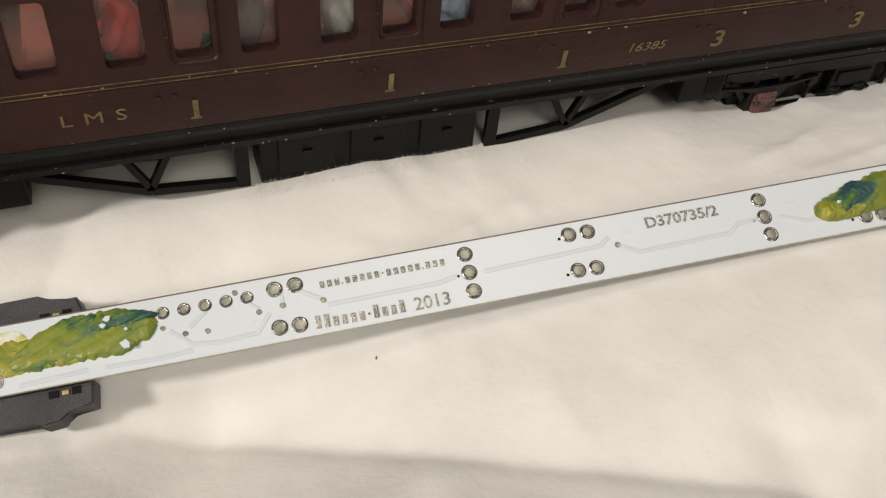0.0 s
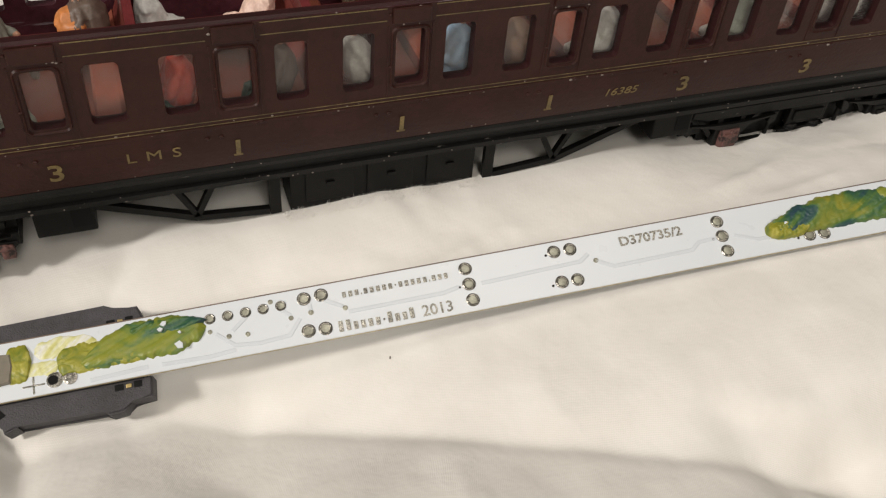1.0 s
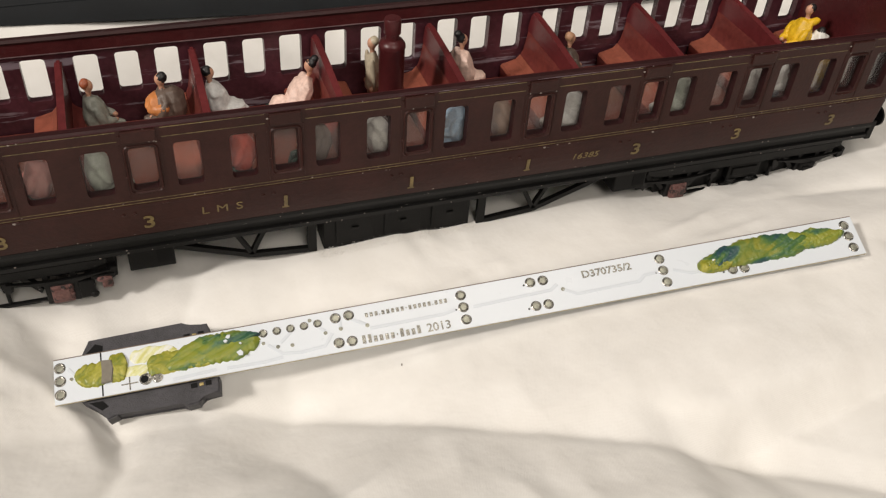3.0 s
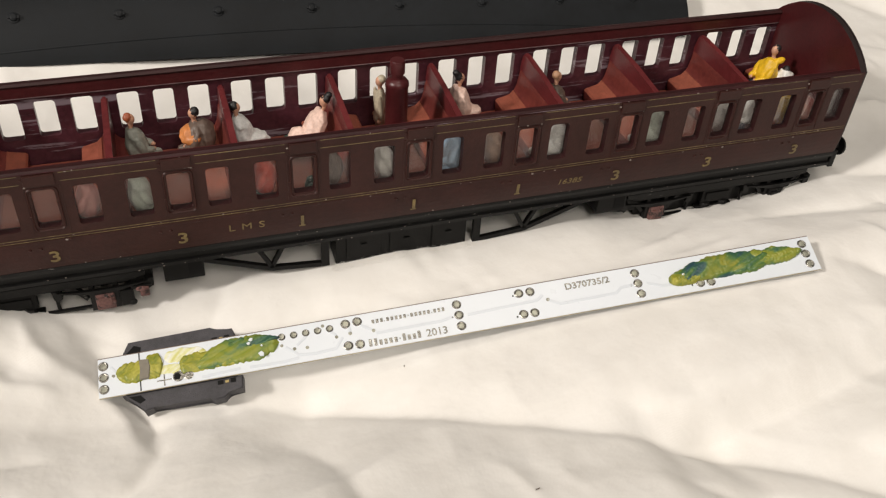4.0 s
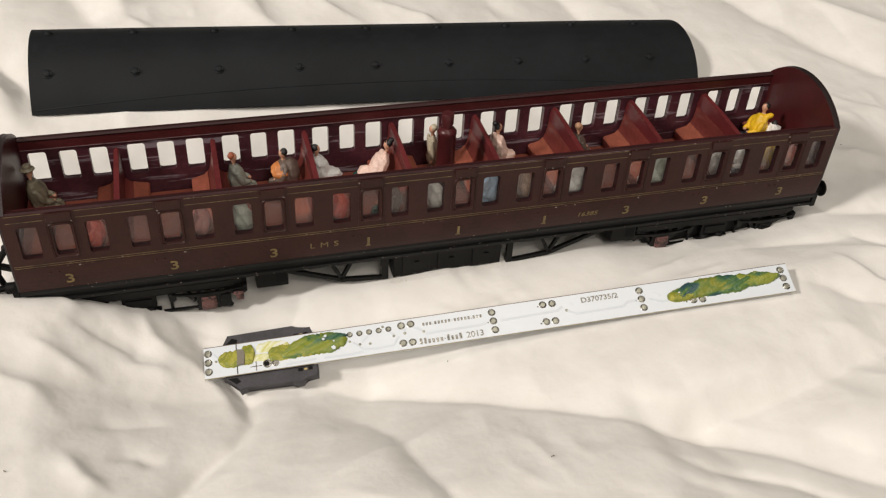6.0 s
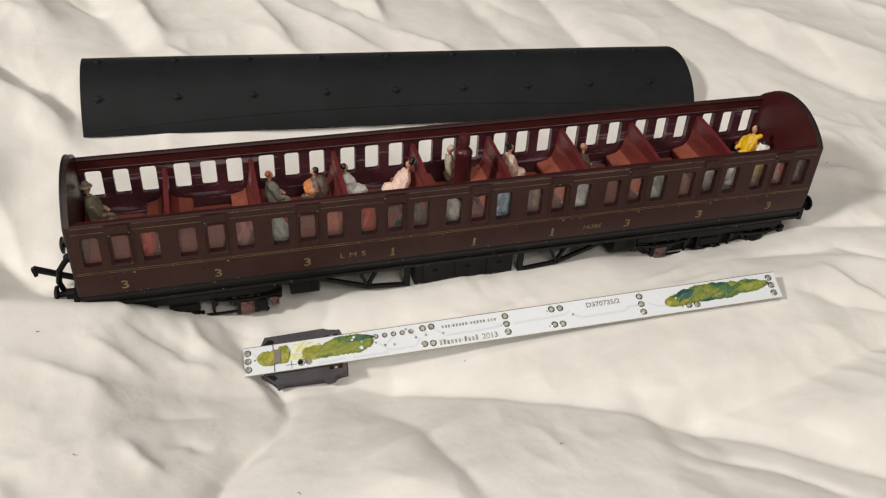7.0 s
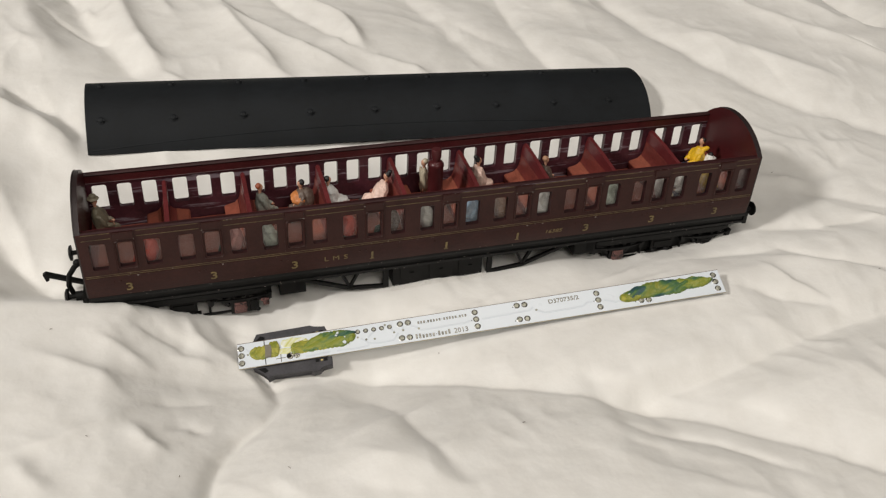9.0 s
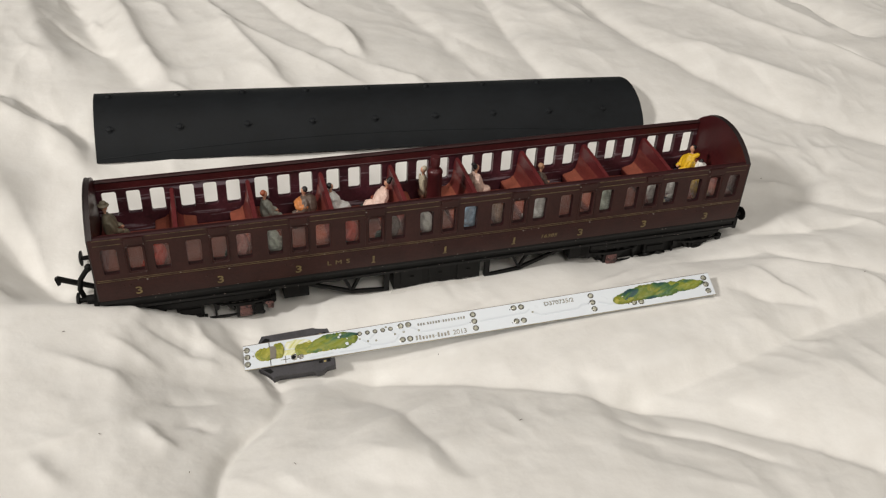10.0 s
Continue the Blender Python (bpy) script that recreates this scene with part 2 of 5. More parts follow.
def prism(bm, pts, axis, a, b, mi=0, bevel=0.0):
    """A polygon, given in the two other axes in order, drawn out along one axis from a to b."""
    def at(p, w):
        return {"x": (w, p[0], p[1]), "y": (p[0], w, p[1]), "z": (p[0], p[1], w)}[axis]
    A, B = [bm.verts.new(at(p, a)) for p in pts], [bm.verts.new(at(p, b)) for p in pts]
    fs = [bm.faces.new(A), bm.faces.new(B[::-1])]
    for i in range(len(pts)):
        j = (i + 1) % len(pts)
        fs.append(bm.faces.new((A[i], B[i], B[j], A[j])))
    for f in fs:
        f.material_index = mi
    if bevel:
        es = list({e for f in fs[:2] for e in f.edges})
        bmesh.ops.bevel(bm, geom=es, offset=bevel, segments=2, affect="EDGES")


def rod(bm, p, q, r0, r1=None, seg=12, mi=0, caps=True):
    p, q = Vector(p), Vector(q)
    r1 = r0 if r1 is None else r1
    turn = (q - p).to_track_quat("Z", "Y").to_matrix()
    rings = []
    for o, r in ((p, r0), (q, r1)):
        rings.append([bm.verts.new(o + turn @ Vector((r * math.cos(2 * math.pi * i / seg), r * math.sin(2 * math.pi * i / seg), 0))) for i in range(seg)])
    for i in range(seg):
        bm.faces.new((rings[0][i], rings[0][(i + 1) % seg], rings[1][(i + 1) % seg], rings[1][i])).material_index = mi
    if caps:
        for r in rings:
            bm.faces.new(r).material_index = mi


def lathe(bm, prof, at=(0, 0, 0), axis="z", seg=16, mi=0):
    """A turned shape: prof is a list of (radius, height)."""
    rings = []
    for r, h in prof:
        ring = []
        for i in range(seg):
            a = 2 * math.pi * i / seg
            u, v = r * math.cos(a), r * math.sin(a)
            co = {"z": (u, v, h), "x": (h, u, v), "y": (u, h, v)}[axis]
            ring.append(bm.verts.new(Vector(at) + Vector(co)))
        rings.append(ring)
    for a, b in zip(rings, rings[1:]):
        for i in range(seg):
            bm.faces.new((a[i], a[(i + 1) % seg], b[(i + 1) % seg], b[i])).material_index = mi
    bm.faces.new(rings[0]).material_index = mi
    bm.faces.new(rings[-1]).material_index = mi


def blob(bm, c, r, turn=None, mi=0, seg=10, lump=0.0, rnd=None):
    """An ellipsoid with radii r, turned by Euler degrees, a little lumpy."""
    got = bmesh.ops.create_uvsphere(bm, u_segments=seg, v_segments=max(6, seg * 2 // 3), radius=1.0)["verts"]
    m = Matrix.LocRotScale(c, Euler([radians(a) for a in turn]) if turn else None, r)
    for v in got:
        if lump:
            v.co *= 1 + lump * noise.noise(v.co * 1.7 + Vector(c))
        v.co = m @ v.co
    for f in {f for v in got for f in v.link_faces}:
        f.material_index = mi


def tube(bm, pts, r, seg=8, mi=0):
    for a, b in zip(pts, pts[1:]):
        rod(bm, a, b, r, seg=seg, mi=mi)
    for p in pts[1:-1]:
        blob(bm, p, (r, r, r), mi=mi, seg=seg)


def letters(text, size, turn, material, parent, name="lettering", wide=1.0, raise_by=0.03, label="", bold=0.0, local=False, slant=0.0):
    """Text as a thin solid mesh: size is the height of the capitals in millimetres, turn places it (in metres)."""
    cu = bpy.data.curves.new(name, "FONT")
    cu.body, cu.size, cu.align_x, cu.align_y = text, size / 0.70 * MM, "CENTER", "CENTER"
    cu.extrude, cu.offset = raise_by * MM, bold * MM
    cu.resolution_u = 3
    cu.shear = slant
    tmp = bpy.data.objects.new(name, cu)
    scene.collection.objects.link(tmp)
    dg = bpy.context.evaluated_depsgraph_get()
    me = bpy.data.meshes.new_from_object(tmp.evaluated_get(dg))
    bpy.data.objects.remove(tmp)
    me.transform(Matrix.Diagonal((wide, 1, 1, 1)))
    top = parent
    while top.parent:
        top = top.parent
    me.transform(turn if local else BASE[top].inverted() @ turn)
    me.materials.clear()
    me.materials.append(material)
    ob = new(name, me)
    ob.parent = parent
    return tagged(ob, label)


# ---- the sheet ----
# lie of the bed along cross-lines: distance back, then heights at places along the coach
LIE = [
    (-900, [(-300, -20), (300, -20)]),
    (-140, [(-300, -14), (300, -16)]),
    (-75, [(-200, -8), (-110, -12), (-80, -17), (-60, -14), (0, -11.5), (60, -10), (110, -8), (250, -7)]),
    (-46, [(-200, -5), (-110, -12), (-78, -21), (-60, -21.5), (-43, -19), (0, -14.5), (50, -11.5), (100, -10), (250, -8)]),
    (-24, [(-200, -1), (-140, -5), (-110, -11), (-88, -22), (-71, -28), (-48, -29), (-36, -25), (0, -19.3), (40, -14.9), (88, -8.8), (130, -8.6), (250, -7)]),
    (0, [(-200, 3), (-140, -1), (-120, -4.5), (-102, -9), (-87, -15.6), (-71, -21), (-55, -22), (-35, -18.2), (-20, -16.1), (20, -16.1), (45, -16.0), (65, -18.4), (95, -17.6), (120, -13.5), (160, -9), (250, -6)]),
    (20, [(-200, 15), (-174, 12), (-160, 6), (-146, -2), (-132, -8.5), (-120, -12), (-100, -18), (-66, -21.5), (-54, -18.6), (-30, -17.6), (40, -17.6), (52, -18.6), (64, -21.5), (100, -21.5), (125, -14), (180, -8), (250, -5)]),
    (42, [(-200, 17), (-168, 12), (-152, 4), (-138, -3), (-128, -5), (-112, -6), (-80, -10), (0, -13), (110, -15), (150, -9), (250, -5)]),
    (58, [(-200, 23), (-170, 17), (-150, 7), (-134, 1.5), (-114, 1.5), (-60, -1.1), (-10, -6.0), (40, -8.2), (114, -10), (160, -7), (250, -3)]),
    (73, [(-200, 29), (-168, 21), (-148, 11), (-130, 7.2), (-114, 7.0), (-60, 4.1), (-10, -0.6), (40, -3.2), (114, -6.5), (250, -2)]),
    (107, [(-200, 34), (-150, 23), (-114, 18), (0, 12.0), (114, 6.0), (250, 2)]),
    (125, [(-200, 36), (-130, 21), (0, 14.5), (114, 8.5), (250, 4)]),
    (190, [(-200, 34), (-120, 20), (0, 15), (150, 9), (300, 6)]),
    (1200, [(-300, 14), (300, 8)]),
]


def crease(X, Y, pts, h, wl, wr, ends=20.0, cusp=2.0):
    """A fold along a line of points: h high (down: minus), falling off over wl on the left of the line and wr on its right."""
    run, found = 0.0, []
    for (ax_, ay_), (bx_, by_) in zip(pts, pts[1:]):
        dx, dy = bx_ - ax_, by_ - ay_
        L = math.hypot(dx, dy)
        u = ((X - ax_) * dx + (Y - ay_) * dy) / L
        v = (-(X - ax_) * dy + (Y - ay_) * dx) / L
        c = np.clip(u, 0, L)
        d = np.hypot(v, u - c)
        found.append((d, v / np.maximum(d, 1e-6), run + c))
        run += L
    best = np.minimum.reduce([f[0] for f in found])
    weights = [np.exp(-(f[0] - best) / 1.5) for f in found]
    side = sum(q * f[1] for q, f in zip(weights, found)) / sum(weights)
    along = sum(q * f[2] for q, f in zip(weights, found)) / sum(weights)
    w = wr + (wl - wr) * (0.5 + 0.5 * side)
    r = np.sqrt(best ** 2 + cusp ** 2) - cusp
    fall = np.exp(-(r / w) ** 1.1)
    e = np.clip(np.minimum(along, run - along) / min(ends, 0.4 * run), 0, 1)
    e = 0.12 + 0.88 * e * e * (3 - 2 * e)
    return h * fall * e


def spaced(lo, a, b, hi, fine, coarse):
    out, v = [], lo
    while v < hi:
        out.append(v)
        v += fine if a <= v < b else coarse
    return out + [hi]


def sheet_heights(xs, ys):
    X, Y = np.meshgrid(np.array(xs), np.array(ys))
    rows = np.array([np.interp(xs, [p[0] for p in line], [p[1] for p in line]) for _, line in LIE])
    yk = [y for y, _ in LIE]
    Z = np.array([np.interp(ys, yk, rows[:, i]) for i in range(len(xs))]).T
    for _ in range(11):
        P = np.pad(Z, 1, mode="edge")
        Z = (P[1:-1, 1:-1] * 2 + P[:-2, 1:-1] + P[2:, 1:-1] + P[1:-1, :-2] + P[1:-1, 2:]) / 6
    # wandering of the folds
    W = np.array([[noise.noise(Vector((x * 0.022, y * 0.022, 3.0))) for x in xs] for y in ys])
    V = np.array([[noise.noise(Vector((x * 0.022, y * 0.022, 9.0))) for x in xs] for y in ys])
    A, B = X + 2.5 * W, Y + 2.5 * V
    for pts, h, wl, wr, *soft_ in (
            # in front: the long valley, its second line and the slack crease beside it
            ([(-48, -21), (-27, -30), (-10, -40), (6, -48.5), (22, -56.5), (34, -61.5), (47, -67.5), (62, -78), (76, -89), (103, -111), (135, -138)], -5.2, 17, 30, 0.4),
            ([(-42, -26.5), (-28, -32.5), (-11, -42.5), (5, -51), (21, -59), (33, -64), (46, -70.5), (61, -81), (75, -92), (102, -114)], 0.6, 3, 16, 1.0),
            ([(32, -73), (41, -81), (49, -83), (58, -87), (66, -94), (80, -107)], -0.9, 2.0, 3.5, 0.3),
            ([(-40, -46), (-34, -63), (-24, -95)], 2.0, 14, 20, 6.0),
            ([(-44, -32), (-35, -41), (-30, -49), (-26, -64), (-22, -78), (-17, -92)], -1.3, 8, 5, 0.5),
            # the pinched valley round the strip's end
            ([(-80, 4), (-73, -5), (-67, -16), (-63, -26), (-62, -34)], -2.2, 5, 5.5, 0.8),
            ([(-62, -34), (-67, -44), (-75, -51), (-81, -59), (-84, -67), (-86, -76), (-90, -100)], -1.5, 5, 7, 1.6),
            ([(-82, -9), (-74, -15), (-68, -24), (-66, -36)], 1.3, 2.8, 6, 0.6),
            ([(-66, -33), (-70, -42), (-78, -49), (-84, -57), (-87, -65), (-89, -74), (-93, -98)], 0.5, 4, 9, 1.6),
            ([(-67, -18), (-63, -26), (-62, -34), (-67, -44), (-75, -51), (-81, -59), (-84, -67), (-86, -76), (-90, -96)], -0.9, 2.6, 2.6, 1.0),
            # slack between the bogie and the strip
            ([(-42, 8), (-46, -1), (-51, -8), (-53, -13)], -0.9, 2.5, 4.5, 0.5),
            ([(-66, -3), (-58, -2), (-49, -4)], -0.6, 4, 3, 0.8),
            ([(-100, -4), (-90, -9), (-81, -15)], -0.9, 3, 4, 0.4),
            # on the hump beside the coach's end
            ([(-150, 2), (-120, 0), (-96, -8), (-78, -20)], 0.86, 10, 12),
            ([(-115, -10), (-113, -13), (-105, -18), (-96, -24)], 0.92, 1.8, 3.0, 0.4),
            ([(-106, -4), (-94, -10), (-90, -12), (-86, -17)], -0.86, 3.5, 1.5, 0.4),
            ([(-94, -17), (-87, -17), (-78, -18)], 0.73, 1.8, 2.1, 0.4),
            ([(-133, -17), (-111, -27), (-106, -34), (-103, -37)], 1.04, 2.1, 5.4, 0.5),
            ([(-103, -36), (-93, -36), (-80, -34)], -0.80, 2.8, 1.8, 0.4),
            ([(-105, -43), (-99, -52), (-92, -58)], 1.16, 1.7, 3.6, 0.4),
            ([(-96, -46), (-89, -46), (-82, -50)], -0.86, 3.5, 1.8, 0.6),
            ([(-136, -51), (-129, -63), (-123, -71)], 0.9, 3.0, 4.0, 1.4),
            ([(-140, -53), (-124, -50), (-111, -44), (-101, -36)], 0.98, 4.9, 1.8, 0.5),
            ([(-87, 3), (-84, -7), (-77, -14)], 0.80, 1.8, 2.1, 0.4),
            ([(-80, 2), (-69, -3), (-64, -6)], -0.61, 2.1, 1.8, 0.4),
            # the hollow beyond the hump
            ([(-190, 92), (-172, 72), (-158, 57), (-147, 45), (-135, 30), (-127, 19), (-119, 6)], -3.4, 8, 17, 0.4),
            ([(-156, 30), (-146, 18), (-138, 6)], 1.2, 3, 4, 0.5),
            # beyond the strip's far end
            ([(29, -67), (39, -66), (54, -64), (88, -58), (113, -53), (144, -50), (210, -42)], -4.6, 13, 22, 0.4),
            ([(32, -60), (54, -56), (88, -50), (113, -45), (144, -42), (200, -36)], 1.3, 10, 5, 1.5),
            ([(92, -30), (100, -33), (109, -39), (124, -44), (133, -53)], -1.5, 4, 5, 0.3),
            ([(110, -14), (124, -12), (133, -21), (143, -27), (159, -35), (190, -46)], -1.3, 4, 6, 0.3),
            ([(78, -7), (98, -9), (110, -12), (127, -16)], -1.0, 4, 6, 0.5),
            ([(116, 4), (133, 0), (148, -3), (182, -6)], -1.3, 5, 6, 0.5),
            ([(147, 27), (156, 21), (165, 15), (173, 7), (190, -7)], -1.6, 6, 10, 0.5),
            ([(153, 24), (174, 29), (192, 38)], -1.0, 5, 6, 0.5),
            ([(125, 26), (150, 50), (190, 46)], 1.6, 8, 12),
            ([(60, -14), (84, -8), (108, -12)], 0.7, 8, 8),
            # behind the roof
            ([(-170, 126), (-150, 114), (-136, 103), (-124, 97), (-118, 89), (-113, 76)], -3.0, 12, 5, 0.8),
            ([(-175, 112), (-156, 103), (-142, 93), (-130, 87), (-122, 79), (-116, 66)], 2.4, 4, 14, 0.8),
            ([(-128, 232), (-125, 215), (-116, 178), (-107, 150), (-99, 125), (-94, 106)], -3.6, 9, 12),
            ([(-112, 236), (-108, 216), (-99, 177), (-94, 149), (-85, 113)], 2.8, 4.5, 10, 1.4),
            ([(-150, 230), (-143, 190), (-132, 150), (-122, 120)], 2.6, 10, 12),
            ([(-72, 230), (-67, 214), (-52, 170), (-35, 142), (-23, 126), (-4, 106)], 1.9, 3.5, 8, 0.4),
            ([(-60, 186), (-57, 174), (-48, 140), (-37, 106)], 2.0, 4, 8, 0.5),
            ([(-36, 232), (-30, 220), (-17, 188), (-5, 163), (1, 126)], 2.6, 3.2, 11, 1.2),
            ([(-46, 234), (-38, 212), (-23, 169), (-2, 127)], -1.6, 6, 5, 0.6),
            ([(1, 126), (12, 116), (28, 104)], 1.6, 3, 8, 0.4),
            ([(30, 236), (36, 190), (44, 150), (56, 110)], -2.0, 9, 12),
            ([(88, 232), (84, 211), (79, 159), (82, 120), (86, 100)], -2.2, 6, 12, 1.0),
            ([(110, 236), (112, 196), (116, 160)], 2.0, 10, 10),
            ([(188, 214), (196, 198), (204, 188), (218, 158), (234, 134), (247, 121), (268, 92)], 1.8, 3.6, 6, 1.6),
            ([(140, 220), (142, 203), (144, 178), (149, 147), (157, 133), (167, 109), (180, 94), (193, 80), (202, 69), (225, 50), (250, 30)], -3.3, 9, 11),
            ([(166, 150), (182, 122), (200, 104), (224, 86)], 1.6, 5, 8, 0.6),
            ([(268, 214), (280, 189), (283, 172), (286, 132)], -5.0, 10, 10),
            ([(236, 214), (246, 176), (262, 140)], 2.6, 6, 9, 0.6),
            ([(-200, 90), (-160, 72), (-136, 44)], 4.0, 12, 8),
            ([(-190, 180), (-160, 150)], 3.0, 10, 8)):
        k, slim, least = (1.45, 0.68, 0.95) if max(p[0] for p in pts) < -60 and pts[0][1] < 40 else (1.75, 0.85, 0.3)
        cusp = max(least, soft_[0]) if soft_ else 2.0
        wander = (X, Y) if len(pts) > 8 else (A, B)
        Z += crease(*wander, pts, k * h, slim * wl, slim * wr, 20.0, cusp)
    # crumples: short crisp creases strewn over the cloth, along the pull of the folds
    rnd = random.Random(5)
    for x0, x1, y0, y1, lo, hi, count, size in ((-180, -70, -110, 0, -60, 20, 20, 0.6), (-60, 140, -130, -50, -50, 10, 18, 0.7), (110, 250, -60, 80, -70, 0, 26, 1.0), (-180, 300, 110, 260, -85, -40, 22, 1.2), (-180, -118, 10, 110, -75, -25, 12, 1.3), (-60, 100, -16, 0, -30, 30, 8, 0.5)):
        for _ in range(count):
            cx, cy, a = rnd.uniform(x0, x1), rnd.uniform(y0, y1), radians(rnd.uniform(lo, hi))
            L, bend = rnd.uniform(18, 52) * size, rnd.uniform(-0.2, 0.2)
            line = [(cx + math.cos(a + bend * k) * L * k * 0.5, cy + math.sin(a + bend * k) * L * k * 0.5) for k in (-1, 0, 1)]
            h = rnd.choice((-1, 1, 1)) * rnd.uniform(0.7, 1.8) * size
            w1, w2 = rnd.uniform(1.2, 2.8), rnd.uniform(2.5, 9)
            i0, i1 = np.searchsorted(xs, cx - L - 30), np.searchsorted(xs, cx + L + 30)
            j0, j1 = np.searchsorted(ys, cy - L - 30), np.searchsorted(ys, cy + L + 30)
            Z[j0:j1, i0:i1] += crease(A[j0:j1, i0:i1], B[j0:j1, i0:i1], line, h, w1, w2, L * 0.7, 0.5) * np.clip((L + 30 - np.hypot(X[j0:j1, i0:i1] - cx, Y[j0:j1, i0:i1] - cy)) / 20, 0, 1)
    for j, y in enumerate(ys):
        for i, x in enumerate(xs):
            if -230 < x < 360 and -160 < y < 330:
                p = Vector((x * 0.016 + 0.4 * W[j, i], y * 0.016, 0.7))
                ridged = 1 - abs(noise.noise(p * 1.3)) * 2
                small = 1 - abs(noise.noise(p * 3.7 + Vector((5, 2, 1)))) * 2
                middle, hump = min(1.0, abs(y + 20) / 40 + 0.15), 0.5 + 0.5 * min(1.0, max(0.0, y / 20))
                left, right = min(1.0, max(0.0, (x + 80) / 40)), min(1.0, max(0.0, (x - 90) / 40))
                calm = (hump + (middle - hump) * left) * (1 - right) + right
                Z[j, i] += calm * (1.1 * ridged + 0.58 * small) + 0.12 * noise.noise(p * 13)
    return Z


def build_sheet():
    xs = spaced(-900, -180, 320, 900, 0.8, 25)
    ys = spaced(-800, 0, 0, -181, 1, 15) + spaced(-180, -130, 5, 280, 0.66, 1.4) + spaced(285, 0, 0, 900, 1, 30)
    Z = sheet_heights(xs, ys)
    bm = bmesh.new()
    grid = []
    for j, y in enumerate(ys):
        row = []
        for i, x in enumerate(xs):
            r = max(abs(x) - 840, abs(y - 50) - 790, 0)
            row.append(bm.verts.new((x, y, float(Z[j, i]) - r * 9)))
        grid.append(row)
    for a, b in zip(grid, grid[1:]):
        for i in range(len(xs) - 1):
            bm.faces.new((a[i], a[i + 1], b[i + 1], b[i]))
    ob = part("bed_sheet", bm, CLOTH, None, smooth=True)
    ob.data.flip_normals()
    ob.data.shade_smooth()
    return tagged(ob, "rumpled off-white woven cotton bed sheet lying in soft folds", "bed sheet", kind="structure")


build_sheet()


# ---- the room round it, out of view ----
def build_room():
    x0, x1, y0, y1, z0, z1 = -2000, 2000, -2000, 2000, -620, 1900
    for name, b, m in (("floor", (x0, x1, y0, y1, z0 - 50, z0), CARPET), ("ceiling", (x0, x1, y0, y1, z1, z1 + 50), PLASTER),
                       ("wall_north", (x0, x1, y1, y1 + 100, z0, z1), PLASTER), ("wall_south", (x0, x1, y0 - 100, y0, z0, z1), PLASTER),
                       ("wall_east", (x1, x1 + 100, y0, y1, z0, z1), PLASTER), ("wall_west", (x0 - 100, x0, y0, y1, z0, z1), PLASTER)):
        bm = bmesh.new()
        box(bm, *b)
        tagged(part(name, bm, m, None), "plain matt surface of the room", name.split("_")[0], kind="structure")


build_room()

# ---- the coach ----
X0, X1, WIDE = -114.0, 115.4, 36.5
TOP, FOOT = 20.6, -3.0
COMPS = [(i - 4) * 25.4 + 0.75 for i in range(9)]
WALLS = [(i - 3.5) * 25.4 + 0.75 for i in range(8)]
coach = thing("railway_coach", pose(0.0007, WIDE / 2 * MM, -0.0225), "maroon model railway coach with its roof off, on a sheet", "model coach")


def inset(z):
    """The lower side curves in a little."""
    return 0.0 if z > 3 else 0.6 * ((3 - z) / 6) ** 2


def windows():
    for c in COMPS:
        for dx, w, z0, z1, door in ((-7.8, 4.7, 7.4, 16.8, False), (0.0, 4.5, 7.7, 16.7, True), (7.8, 4.7, 7.4, 16.8, False)):
            yield c + dx, w, z0, z1, door


def rounded(xc, w, z0, z1, r, n=4):
    pts = []
    for cx, cz, a0 in ((xc + w / 2 - r, z1 - r, 0), (xc - w / 2 + r, z1 - r, 90), (xc - w / 2 + r, z0 + r, 180), (xc + w / 2 - r, z0 + r, 270)):
        pts.append([(cx + r * math.cos(radians(a0 + 90 * k / n)), cz + r * math.sin(radians(a0 + 90 * k / n))) for k in range(n + 1)])
    return pts


